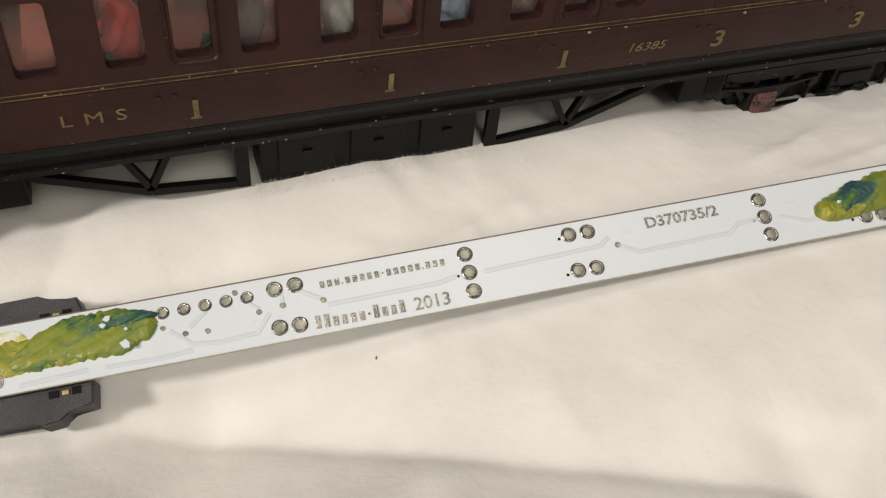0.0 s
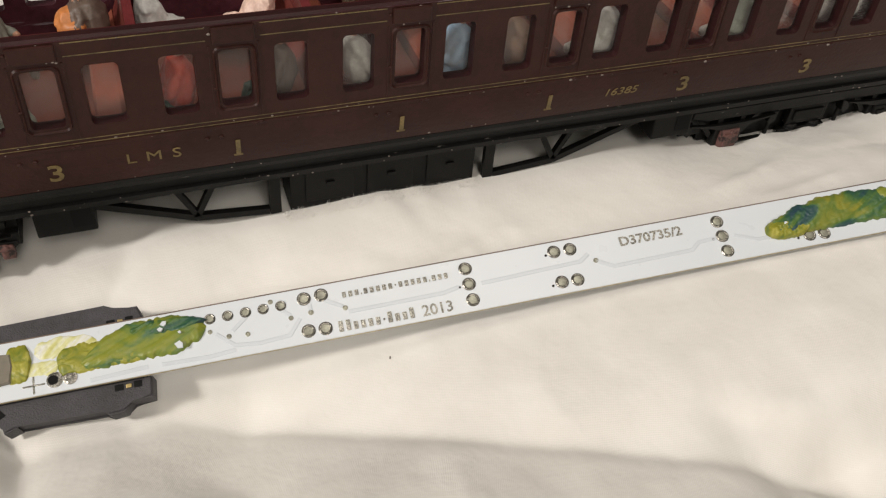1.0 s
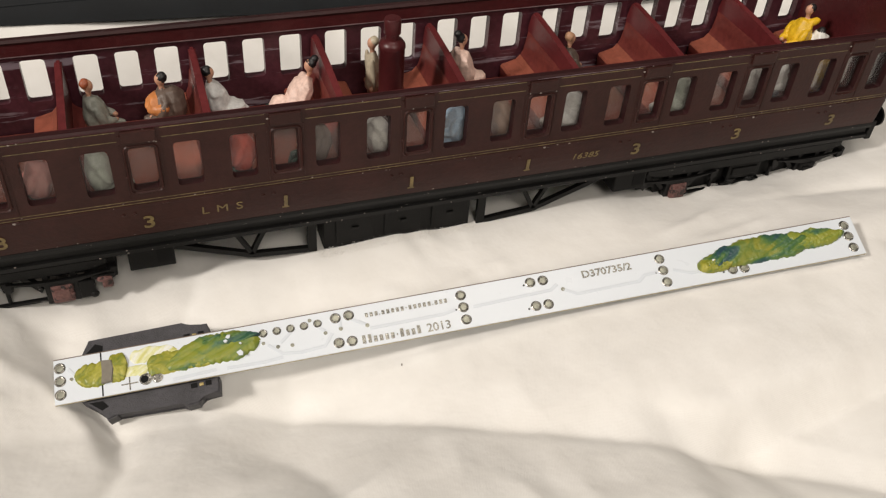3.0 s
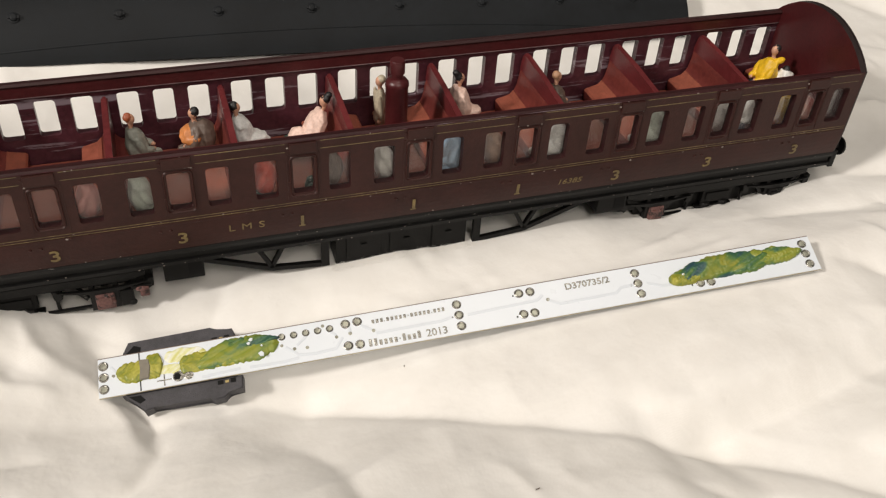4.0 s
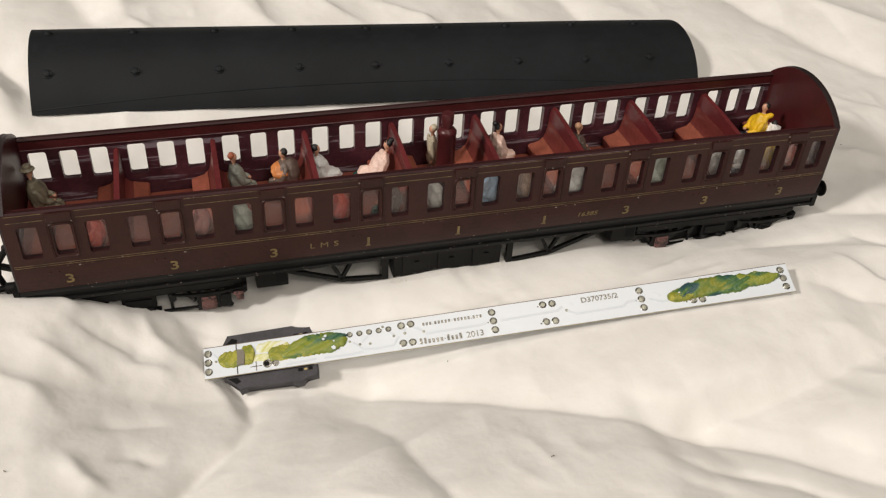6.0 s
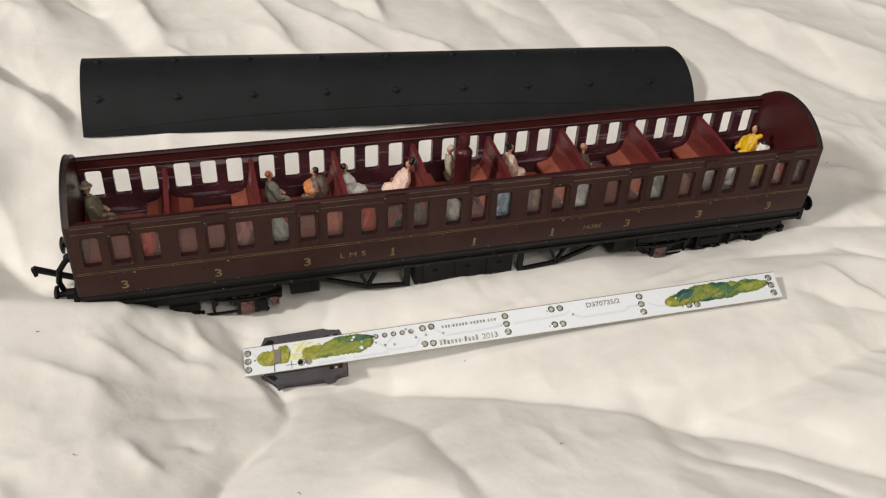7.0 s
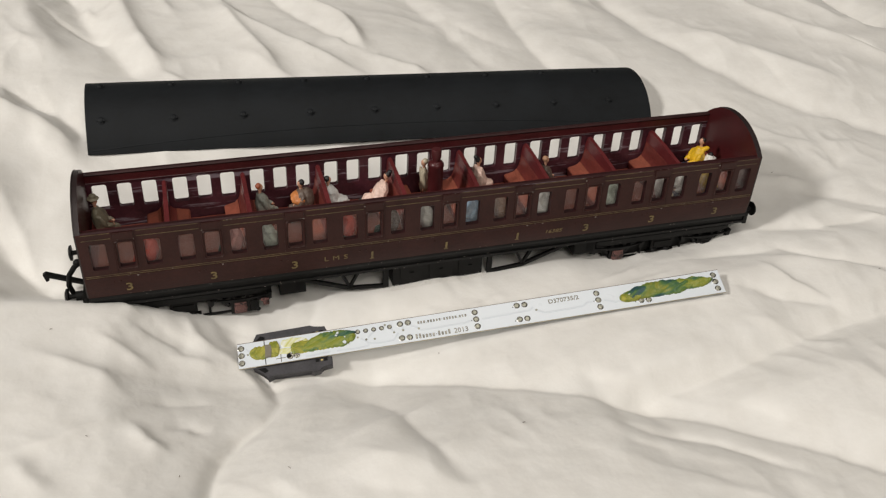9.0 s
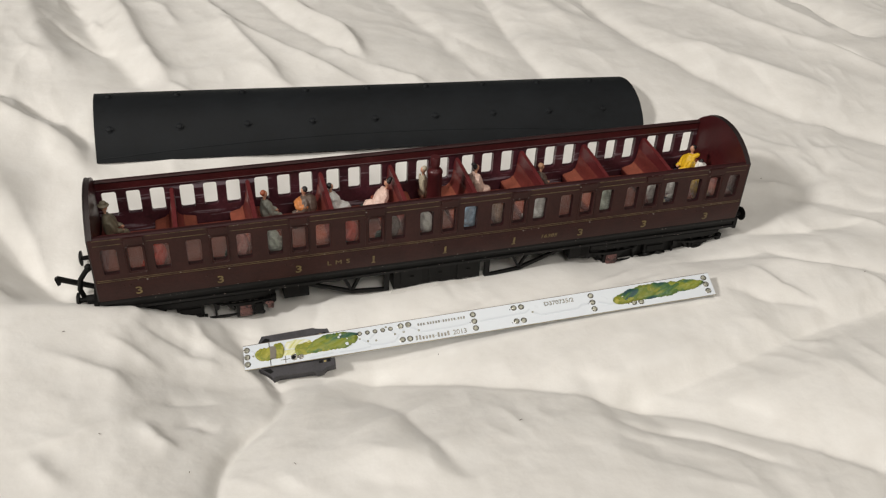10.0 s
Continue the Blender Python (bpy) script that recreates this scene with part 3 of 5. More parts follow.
def side_wall(near):
    """One long side: outer and inner skins with the window openings cut through them."""
    bm = bmesh.new()
    s, y_out = (1, 0.0) if near else (-1, WIDE)
    thick = 2.0
    Z0, Z1 = 6.4, 17.8

    def put(face, mi):
        f = bm.faces.new([bm.verts.new(p) for p in face])
        f.material_index = mi
    cells = [(xc - w / 2 - 0.8, xc + w / 2 + 0.8, xc, w, z0, z1) for xc, w, z0, z1, d in windows()]
    for skin, mi in ((0.0, 0), (thick, 1)):
        yy = lambda z: y_out + s * (skin + inset(z))
        xs = [X0] + [v for c in cells for v in c[:2]] + [X1]
        for a, b in zip(xs[0::2], xs[1::2]):
            put([(a, yy(Z0), Z0), (b, yy(Z0), Z0), (b, yy(Z1), Z1), (a, yy(Z1), Z1)], mi)
        xs = [X0] + [v for c in cells for v in c[:2]] + [X1]
        for za, zb in ((Z1, TOP), (3.0, Z0), (1.5, 3.0), (0.0, 1.5), (-1.5, 0.0), (FOOT, -1.5)):
            for a, b in zip(xs, xs[1:]):
                put([(a, yy(za), za), (b, yy(za), za), (b, yy(zb), zb), (a, yy(zb), zb)], mi)
        y = y_out + s * skin
        for a, b, xc, w, z0, z1 in cells:
            q = rounded(xc, w, z0, z1, 0.75)
            corner = [(b, Z1), (a, Z1), (a, Z0), (b, Z0)]
            for k in range(4):
                put([(corner[k][0], y, corner[k][1])] + [(p[0], y, p[1]) for p in q[k]], mi)
                e, f = q[k][-1], q[(k + 1) % 4][0]
                g, h = corner[k], corner[(k + 1) % 4]
                put([(g[0], y, g[1]), (e[0], y, e[1]), (f[0], y, f[1]), (h[0], y, h[1])], mi)
    for a, b, xc, w, z0, z1 in cells:
        loop = [p for arc in rounded(xc, w, z0, z1, 0.75) for p in arc]
        for p, q in zip(loop, loop[1:] + loop[:1]):
            put([(p[0], y_out, p[1]), (q[0], y_out, q[1]), (q[0], y_out + s * thick, q[1]), (p[0], y_out + s * thick, p[1])], 2 if near else 1)
    for x in (X0, X1):
        for za, zb in ((Z0, TOP), (3.0, Z0), (0.0, 3.0), (FOOT, 0.0)):
            put([(x, y_out + s * inset(za), za), (x, y_out + s * (thick + inset(za)), za), (x, y_out + s * (thick + inset(zb)), zb), (x, y_out + s * inset(zb), zb)], 0)
    for z in (TOP, FOOT):
        put([(X0, y_out + s * inset(z), z), (X1, y_out + s * inset(z), z), (X1, y_out + s * (thick + inset(z)), z), (X0, y_out + s * (thick + inset(z)), z)], 1)
    bmesh.ops.remove_doubles(bm, verts=bm.verts, dist=0.01)
    wall = part("side_wall", bm, [MAROON, PLUM, RAIL], coach)
    bm = bmesh.new()
    if near:
        prism(bm, [(y_out + 0.15, TOP + 0.02), (y_out + 1.95, TOP + 0.02), (y_out + 1.9, TOP + 0.22), (y_out + 0.6, TOP + 0.34)], "x", X0 + 1.5, X1 - 1.5)
    else:
        prism(bm, [(y_out + s * 0.15, TOP + 0.02), (y_out + s * 2.6, TOP + 0.02), (y_out + s * 2.8, TOP + 0.5), (y_out + s * 2.4, TOP + 1.0), (y_out + s * 0.7, TOP + 0.7)], "x", X0 + 1.5, X1 - 1.5)
    part("top_rail", bm, RAIL, coach, "wine-red top rail")
    # inner cornice below the rail
    bm = bmesh.new()
    prism(bm, [(y_out + s * 2.02, 17.9), (y_out + s * 2.5, 18.1), (y_out + s * 2.5, TOP), (y_out + s * 2.02, TOP)], "x", X0 + 1.5, X1 - 1.5)
    part("inner_cornice", bm, WINE, coach)
    # highlight on the cornice's lower edge, put in as a pale strip
    bm = bmesh.new()
    box(bm, X0 + 1.6, X1 - 1.6, min(y_out + s * 2.45, y_out + s * 2.62), max(y_out + s * 2.45, y_out + s * 2.62), 17.95, 18.12)
    part("edge_highlight", bm, EDGE_GLINT, coach, "pale strip put in as the edge's highlight")
    return wall, s, y_out


def end_wall(x, out):
    """An arched end, set between the sides, with a dark outer skin."""
    n = 18
    arch = [(WIDE * k / n, TOP + 8.1 * (1 - abs(2 * k / n - 1) ** 2.15) ** 0.92) for k in range(1, n)]
    bm = bmesh.new()
    prism(bm, [(2.05, FOOT + 0.05), (2.05, TOP + 0.05), (0.08, TOP + 0.1)] + arch + [(WIDE - 0.08, TOP + 0.1), (WIDE - 2.05, TOP + 0.05), (WIDE - 2.05, FOOT + 0.05)], "x", x, x + 1.4)
    bm.normal_update()
    for f in bm.faces:
        f.material_index = 0 if abs(f.normal.x) > 0.5 else 1
    e = part("end_wall", bm, [WINE, SOOT], coach, "arched wine-red end wall")
    bm = bmesh.new()
    pts = [(0.75, FOOT), (0.02, 3.0), (-0.02, TOP)] + [(p[0], p[1] + 0.15) for p in arch] + [(WIDE + 0.02, TOP), (WIDE - 0.02, 3.0), (WIDE - 0.75, FOOT)]
    prism(bm, pts, "x", (x + 1.45) if out > 0 else (x - 0.45), (x + 1.85) if out > 0 else (x - 0.05))
    part("end_skin", bm, SOOT, e)
    return e


for near in (True, False):
    wall, s, yo = side_wall(near)
    for xc, w, z0, z1, door in windows():
        bm = bmesh.new()
        y = yo + s * 1.65
        box(bm, xc - w / 2 - 0.15, xc + w / 2 + 0.15, min(y, y + s * 0.2), max(y, y + s * 0.2), z0 - 0.15, z1 + 0.15)
        if near:
            p = part("window_pane", bm, GLASS, wall)
        else:
            bm.free()
        if door and near:
            bm = bmesh.new()
            loop = [p for arc in rounded(xc, w + 1.5, z0 - 0.8, z1 + 0.6, 1.0) for p in arc]
            inner = [p for arc in rounded(xc, w + 0.7, z0 - 0.4, z1 + 0.25, 0.8) for p in arc]
            for (p, q), (a, b) in zip(zip(loop, loop[1:] + loop[:1]), zip(inner, inner[1:] + inner[:1])):
                v = [bm.verts.new(c) for c in ((p[0], -0.02, p[1]), (q[0], -0.02, q[1]), (q[0] * 0.5 + b[0] * 0.5, -0.28, q[1] * 0.5 + b[1] * 0.5), (p[0] * 0.5 + a[0] * 0.5, -0.28, p[1] * 0.5 + a[1] * 0.5), (b[0], -0.02, b[1]), (a[0], -0.02, a[1]))]
                bm.faces.new((v[0], v[1], v[2], v[3]))
                bm.faces.new((v[3], v[2], v[4], v[5]))
            part("window_moulding", bm, MAROON, wall)
for x, out in ((X0 + 0.02, -1), (X1 - 1.42, 1)):
    end_wall(x, out)


def door_details(c, number):
    """Vent bonnet, door seams, hinges, handles and the class number of one compartment door."""
    bm = bmesh.new()
    box(bm, c - 2.9, c + 2.9, -0.45, 0.0, 17.9, 20.35, 0.18)
    part("door_vent", bm, MAROON, coach)
    for dx in (-3.35, 3.35):
        bm = bmesh.new()
        pts = [(inset(z) - 0.10, z) for z in (5.6, 10, 14, 17.6)]
        prism(bm, pts + [(p[0] + 0.2, p[1]) for p in pts[::-1]], "x", c + dx - 0.14, c + dx + 0.14)
        part("door_bead", bm, MAROON, coach)
    rnd = random.Random(int(c * 7))
    for dx, z, m, r in ((-3.0, 2.6, MAROON, 0.32), (-5.0, 2.55, MAROON, 0.30), (-3.0, 10.8, MAROON, 0.28), (2.3, 4.2, CHIP, 0.26), (3.0, 4.35, MAROON, 0.34), (-3.2, 19.4, CHIP, 0.2)):
        bm = bmesh.new()
        blob(bm, (c + dx, inset(z) - 0.1, z), (r * 1.3, 0.22, r * 0.8), seg=8)
        part("door_handle" if dx > 0 else "door_hinge", bm, m if rnd.random() < 0.6 else MAROON, coach)
    letters(number, 2.9, pose((c - 0.75) * MM, -0.00008 + inset(0) * MM, 0, 95.7, 0, 0), GOLD, coach, "class_number", 1.2 if number == "3" else 1.25, bold=0.06 if number == "3" else 0.07, label="gold class numeral")
    if number == "1":
        bm = bmesh.new()
        box(bm, c - 1.45, c - 0.1, inset(-1.3) - 0.07, inset(-1.3) + 0.05, -1.42, -1.12)
        part("numeral_foot", bm, GOLD, coach)


for c, k in zip(COMPS, "333111333"):
    door_details(c, k)
bounds = [X0 + 1.2] + [v for c in COMPS for v in (c - 3.7, c + 3.7)] + [X1 - 1.2]
for a, b in zip(bounds[0::2], bounds[1::2]):
    for z in (20.25, 18.35):
        bm = bmesh.new()
        box(bm, a, b, -0.05, 0.05, z, z + 0.13)
        part("lining", bm, LINING, coach, "thin gold lining")
for z in (5.35, 4.75):
    bm = bmesh.new()
    box(bm, X0 + 0.4, X1 - 0.4, -0.05, 0.05, z, z + 0.11)
    part("lining", bm, LINING, coach, "thin gold lining")
bm = bmesh.new()
box(bm, X0 + 0.2, X1 - 0.2, -0.14, 0.0, 4.0, 4.6, 0.06)
part("waist_bead", bm, MAROON, coach)
for ch, x in zip("LMS", (-40.6, -37.4, -34.2)):
    letters(ch, 1.75, pose(x * MM, inset(0.6) * MM - 0.00007, 0.0008, 95, 0, 0), GOLD, coach, "initial_letter", 1.25)
letters("16385", 1.45, pose(0.0385, inset(0.4) * MM - 0.00007, 0.0004, 95, 0, 0), GOLD, coach, "running_number", 1.25, slant=0.2)

# worn spots where the paint has gone
rnd = random.Random(14)
for k in range(170):
    x = rnd.uniform(X0 + 1, X1 - 1)
    z, y = rnd.choice(((20.4, -0.02), (17.85, -0.42), (-2.75, 0.52), (-3.6, 0.42), (-7.3, 0.84), (4.3, -0.15), (5.0, -0.02), (-6.5, 0.85)))
    if z == 17.85:
        x = rnd.choice(COMPS) + rnd.choice((-2.8, 2.8, rnd.uniform(-2.6, 2.6)))
    r = rnd.uniform(0.05, 0.15)
    bm = bmesh.new()
    bmesh.ops.create_icosphere(bm, subdivisions=1, radius=1.0)
    bmesh.ops.transform(bm, matrix=Matrix.Translation((x, y, z + rnd.uniform(-0.15, 0.15))) @ Matrix.Diagonal((r * rnd.uniform(0.8, 2.2), r * 0.6, r, 1)), verts=bm.verts)
    part("paint_chip", bm, CHIP, coach)

# floor, partitions, benches
bm = bmesh.new()
box(bm, X0 + 1.5, X1 - 1.5, 2.7, WIDE - 2.7, FOOT, 0.9)
part("floor_pan", bm, RUST, coach)


def bench(x, side, tall=True):
    """A seat with its back against a partition at x, facing side."""
    bm = bmesh.new()
    s = side
    prof = [(1.0, 11.4), (1.25, 9.4), (1.6, 7.6), (2.2, 6.2), (3.2, 5.1), (5.2, 4.5), (6.5, 4.2), (6.9, 3.7)] if s < 0 and tall else [(0.95, 6.6), (1.2, 6.2), (1.7, 5.7), (2.7, 5.2), (4.0, 4.8), (6.5, 4.3), (6.9, 3.8)]
    prism(bm, [(x + s * 0.72, 0.95), (x + s * 0.72, 12.0 if s < 0 and tall else 6.8)] + [(x + s * p[0], p[1]) for p in prof] + [(x + s * 6.8, 0.95)], "y", 2.7, WIDE - 2.7)
    b = part("bench", bm, BENCH, coach, smooth=True)
    bm = bmesh.new()
    low = prof[3:]
    prism(bm, [(x + s * p[0], p[1] + 0.03) for p in low] + [(x + s * (p[0] + 0.12), p[1] + 0.3) for p in low[::-1]], "y", 2.9, WIDE - 2.9)
    part("seat_cushion", bm, RUST, b, "rust-red painted cushion")


def partition(x):
    bm = bmesh.new()
    pts = [(2.1, 0.95), (WIDE - 2.1, 0.95), (WIDE - 2.1, 13.0), (WIDE - 2.6, 16.2), (WIDE - 3.6, 17.1), (WIDE - 5.4, 17.3), (22.0, 16.5), (8.0, 15.1), (3.6, 14.5), (2.1, 12.0)]
    prism(bm, pts, "x", x - 0.7, x + 0.7, bevel=0.35)
    part("partition", bm, CLARET, coach)
    for s in (-1, 1):
        bench(x, s)


for x in WALLS:
    partition(x)
bench(X0 + 1.2, 1)
bench(X1 - 1.2, -1, False)
bm = bmesh.new()
lathe(bm, [(2.6, 0.9), (2.6, 20.4), (2.75, 20.7), (2.7, 21.5), (2.2, 22.2), (1.4, 22.6), (1.35, 23.6), (1.7, 23.8), (1.75, 26.6), (1.55, 27.0), (0.05, 27.05)], (0.6, 18.2, 0), seg=20)
part("roof_fixing_pillar", bm, WINE, coach, "wine-red round pillar for the roof screw", smooth=True)

# underframe
for y, s in ((0.6, 1), (WIDE - 0.6, -1)):
    bm = bmesh.new()
    prism(bm, [(y, -3.1), (y - s * 0.1, -3.7), (y, -4.4), (y + s * 0.95, -4.5), (y + s * 0.95, -6.5), (y + s * 0.3, -6.6), (y + s * 0.3, -7.5), (y + s * 2.0, -7.6), (y + s * 2.0, -3.1)], "x", X0 - 0.2, X1 + 0.2)
    part("solebar", bm, WORN_GLINT, coach)
bm = bmesh.new()
box(bm, X0 + 1, X1 - 1, 3, WIDE - 3, -6.0, FOOT)
part("underframe_floor", bm, BLACK, coach)


def equipment():
    """Battery boxes and trussing under the middle."""
    for y0, y1 in ((3.2, 10.0), (WIDE - 10.0, WIDE - 3.2)):
        bm = bmesh.new()
        box(bm, -17.5, 14.6, y0, y1, -17.6, -6.0, 0.3)
        b = part("battery_box", bm, BLACK, coach)
        for x in (-15.0, -4.6, 5.8):
            bm = bmesh.new()
            box(bm, x, x + 8.0, y0 - 0.35, y0 - 0.02, -15.0, -8.6, 0.15)
            p = part("box_door", bm, BLACK, b)
            bm = bmesh.new()
            box(bm, x + 3.4, x + 4.8, y0 - 0.7, y0 - 0.36, -11.8, -11.2, 0.1)
            part("catch", bm, BLACK, p)
    for y in (2.8, WIDE - 3.8):
        for s, o in ((-1, -1.4), (1, -1.4)):
            bm = bmesh.new()
            X = lambda v: o + s * v
            for a, b, t in (((19.6, -15.6), (31.0, -14.6), 0.55), ((31.0, -14.6), (48.0, -8.2), 0.55), ((18.6, -6.5), (18.6, -16.2), 0.9), ((31.0, -14.2), (27.6, -7.4), 0.45), ((31.0, -14.2), (34.4, -7.4), 0.45)):
                p, q = Vector((X(a[0]), a[1])), Vector((X(b[0]), b[1]))
                n_ = Vector((-(q - p).y, (q - p).x)).normalized() * t
                prism(bm, [tuple(p + n_), tuple(q + n_), tuple(q - n_), tuple(p - n_)], "y", y, y + 1.1)
            part("truss", bm, BLACK, coach)


equipment()


def wheel(x, parent):
    zc = -15.9
    for y, s in ((10.2, -1), (WIDE - 10.2, 1)):
        bm = bmesh.new()
        lathe(bm, [(1.2, 0.6 * s), (4.4, 0.4 * s), (5.0, 0.9 * s), (6.2, 0.9 * s), (6.3, -0.9 * s), (6.9, -1.0 * s), (6.9, -1.5 * s), (1.2, -1.5 * s)], (x, y, zc), "y", 28)
        part("wheel", bm, STEEL, parent, smooth=True)
    bm = bmesh.new()
    rod(bm, (x, 4.5, zc), (x, WIDE - 4.5, zc), 0.9, seg=10)
    part("axle", bm, STEEL, parent)


chipped = random.Random(3)


def bogie(xc):
    bm = bmesh.new()
    box(bm, xc - 6, xc + 6, 6, WIDE - 6, -13.0, -9.5, 0.4)
    for s in (-1, 1):
        box(bm, xc + s * 25 - 1.2, xc + s * 25 + 1.2, 6, WIDE - 6, -13.0, -10.2, 0.3)
    e = -1 if xc > 0 else 1
    box(bm, min(xc + e * 23.5, xc + e * 28.5), max(xc + e * 23.5, xc + e * 28.5), 4.5, WIDE - 4.5, -15.5, -9.4, 0.4)
    frame_ = part("bogie", bm, BLACK, coach)
    for y, s in ((3.4, 1), (WIDE - 3.4, -1)):
        bm = bmesh.new()
        ya, yb = min(y, y + s * 2.0), max(y, y + s * 2.0)
        # side frame: a flat top bar with hornguides, spring hangers and a thin tie bar
        prism(bm, [(xc - 27, -9.6), (xc + 27, -9.6), (xc + 27, -11.0), (xc + 23.5, -12.0), (xc - 23.5, -12.0), (xc - 27, -11.0)], "y", ya, yb, bevel=0.15)
        for dx in (-18, 18):
            for e in (-2.5, 2.5):
                box(bm, xc + dx + e - 0.55, xc + dx + e + 0.55, ya, yb, -18.4, -11.9, 0.1)
            for e in (-9.6, 9.6):
                prism(bm, [(xc + dx + e - 0.9, -11.9), (xc + dx + e + 0.9, -11.9), (xc + dx + e * 0.97 + 0.9, -14.2), (xc + dx + e * 0.97, -15.0), (xc + dx + e * 0.97 - 0.9, -14.2)], "y", ya - 0.2, yb - 0.4, bevel=0.12)
                prism(bm, [(xc + dx + e * 0.75, -12.0), (xc + dx + e * 0.62, -12.0), (xc + dx + e * 0.34, -15.6), (xc + dx + e * 0.40, -16.4)], "y", ya + 0.6, yb)
        part("side_frame", bm, WORN_GLINT, frame_)
        bm = bmesh.new()
        for dx in (-18, 18):
            box(bm, xc + dx - 3.1, xc + dx + 3.1, ya, yb, -19.0, -18.35, 0.12)
        box(bm, xc - 15, xc + 15, ya + 0.2, yb - 0.9, -18.5, -17.9, 0.12)
        part("tie_bar", bm, WORN_GLINT, frame_)
        bm = bmesh.new()
        box(bm, xc - 4.4, xc + 4.4, ya + 0.2, yb, -16.0, -11.9, 0.25)
        box(bm, xc - 5.4, xc + 5.4, ya + 0.5, yb, -17.9, -17.2, 0.15)
        box(bm, xc - 3.4, xc + 3.4, ya - 0.2, yb - 0.4, -15.0, -12.8, 0.2)
        bolster = part("bolster", bm, BLACK, frame_)
        for dx in (-2.6, 2.6):
            bm = bmesh.new()
            lathe(bm, [(1.2, -17.3), (1.5, -17.05), (1.2, -16.8), (1.5, -16.5), (1.2, -16.2), (1.2, -15.9)], (xc + dx, (ya + yb) / 2, 0), seg=12)
            part("coil_spring", bm, BLACK, bolster)
        for dx in (-8.2, 8.2):
            bm = bmesh.new()
            rod(bm, (xc + dx, (ya + yb) / 2, -11.8), (xc + dx, (ya + yb) / 2, -18.0), 0.4, seg=8)
            part("hanger_rod", bm, BLACK, frame_)
        for dx in (-18, 18):
            bm = bmesh.new()
            yo = y - s * 0.9
            pale = dx * xc < 0
            box(bm, xc + dx - 2.0, xc + dx + 2.0, min(yo, y + s), max(yo, y + s), -18.5, -14.1, 0.45)
            box(bm, xc + dx - 1.5, xc + dx + 1.5, min(yo - s * 0.35, y), max(yo - s * 0.35, y), -17.6, -15.0, 0.25)
            for _ in range(5):
                blob(bm, (xc + dx + chipped.uniform(-1.7, 1.7), yo, chipped.uniform(-18.0, -14.6)), (0.6, 0.3, 0.5), lump=0.3, seg=8)
            part("axle_box", bm, PINK if pale else BLACK, frame_, "chipped faded pinkish axle box" if pale else "")
            for k in range(5):
                w = 9.4 - k * 1.6
                zc = -12.35 - k * 0.36
                line = [(xc + dx + w * q / 4, zc - 0.75 * (1 - (q / 4) ** 2)) for q in range(-4, 5)]
                bm = bmesh.new()
                prism(bm, line + [(p[0], p[1] + 0.26) for p in line[::-1]], "y", min(y - s * (0.75 - 0.05 * k), y), max(y - s * (0.75 - 0.05 * k), y))
                # pale streaks here stand for light caught along the leaves
                part("spring_leaf", bm, WORN_GLINT, frame_)
    # black plates added behind the side frames for the shade in their gaps
    for y in (6.0, WIDE - 6.6) if xc < 0 else ():
        bm = bmesh.new()
        prism(bm, [(xc - 25, -9.4), (xc + 28, -9.4), (xc + 28, -14.8), (xc + 22, -14.4), (xc - 22, -13.6), (xc - 25, -12.5)], "y", y, y + 0.6)
        part("dark_inner_backing", bm, BLACK, frame_)
    for y in (5.5, WIDE - 6.1) if xc > 0 else ():
        bm = bmesh.new()
        prism(bm, [(xc - 25, -10.0), (xc + 25, -10.0), (xc + 23, -17.8), (xc + 13, -18.2), (xc - 13, -18.2), (xc - 23, -17.8)], "y", y, y + 0.6)
        part("dark_backing", bm, BLACK, frame_)
    for dx in (-18, 18):
        wheel(xc + dx, frame_)


bogie(-87.0)
bm = bmesh.new()
box(bm, -65.9, -63.0, 2.7, 4.4, -18.3, -14.0, 0.25)
blob(bm, (-63.4, 2.9, -17.7), (0.9, 0.7, 0.8), seg=8)
part("brake_block", bm, BLACK, coach)
bm = bmesh.new()
box(bm, -63.4, -59.0, 2.9, 3.9, -14.3, -13.3, 0.2)
part("lug_arm", bm, WORN_GLINT, coach)
bm = bmesh.new()
box(bm, -61.6, -59.6, 2.4, 3.8, -16.4, -13.8, 0.4)
blob(bm, (-61.2, 2.9, -14.2), (1.4, 0.9, 0.6), lump=0.2)
part("broken_lug", bm, PINK, coach, "pinkish broken lug")
bogie(85.0)
for x0, x1 in ((-56.0, -47.3), (49.0, 57.0)):
    bm = bmesh.new()
    box(bm, x0, x1, 2.4, WIDE - 2.4, -13.2, -6.2, 0.3)
    block = part("step_block", bm, BLACK, coach)
    # dark plate on the face in place of a shaded recess
    bm = bmesh.new()
    box(bm, x1 - 3.4, x1 - 0.5, 2.3, 2.5, -12.0, -7.6)
    part("recess_shade", bm, HOLE, block)


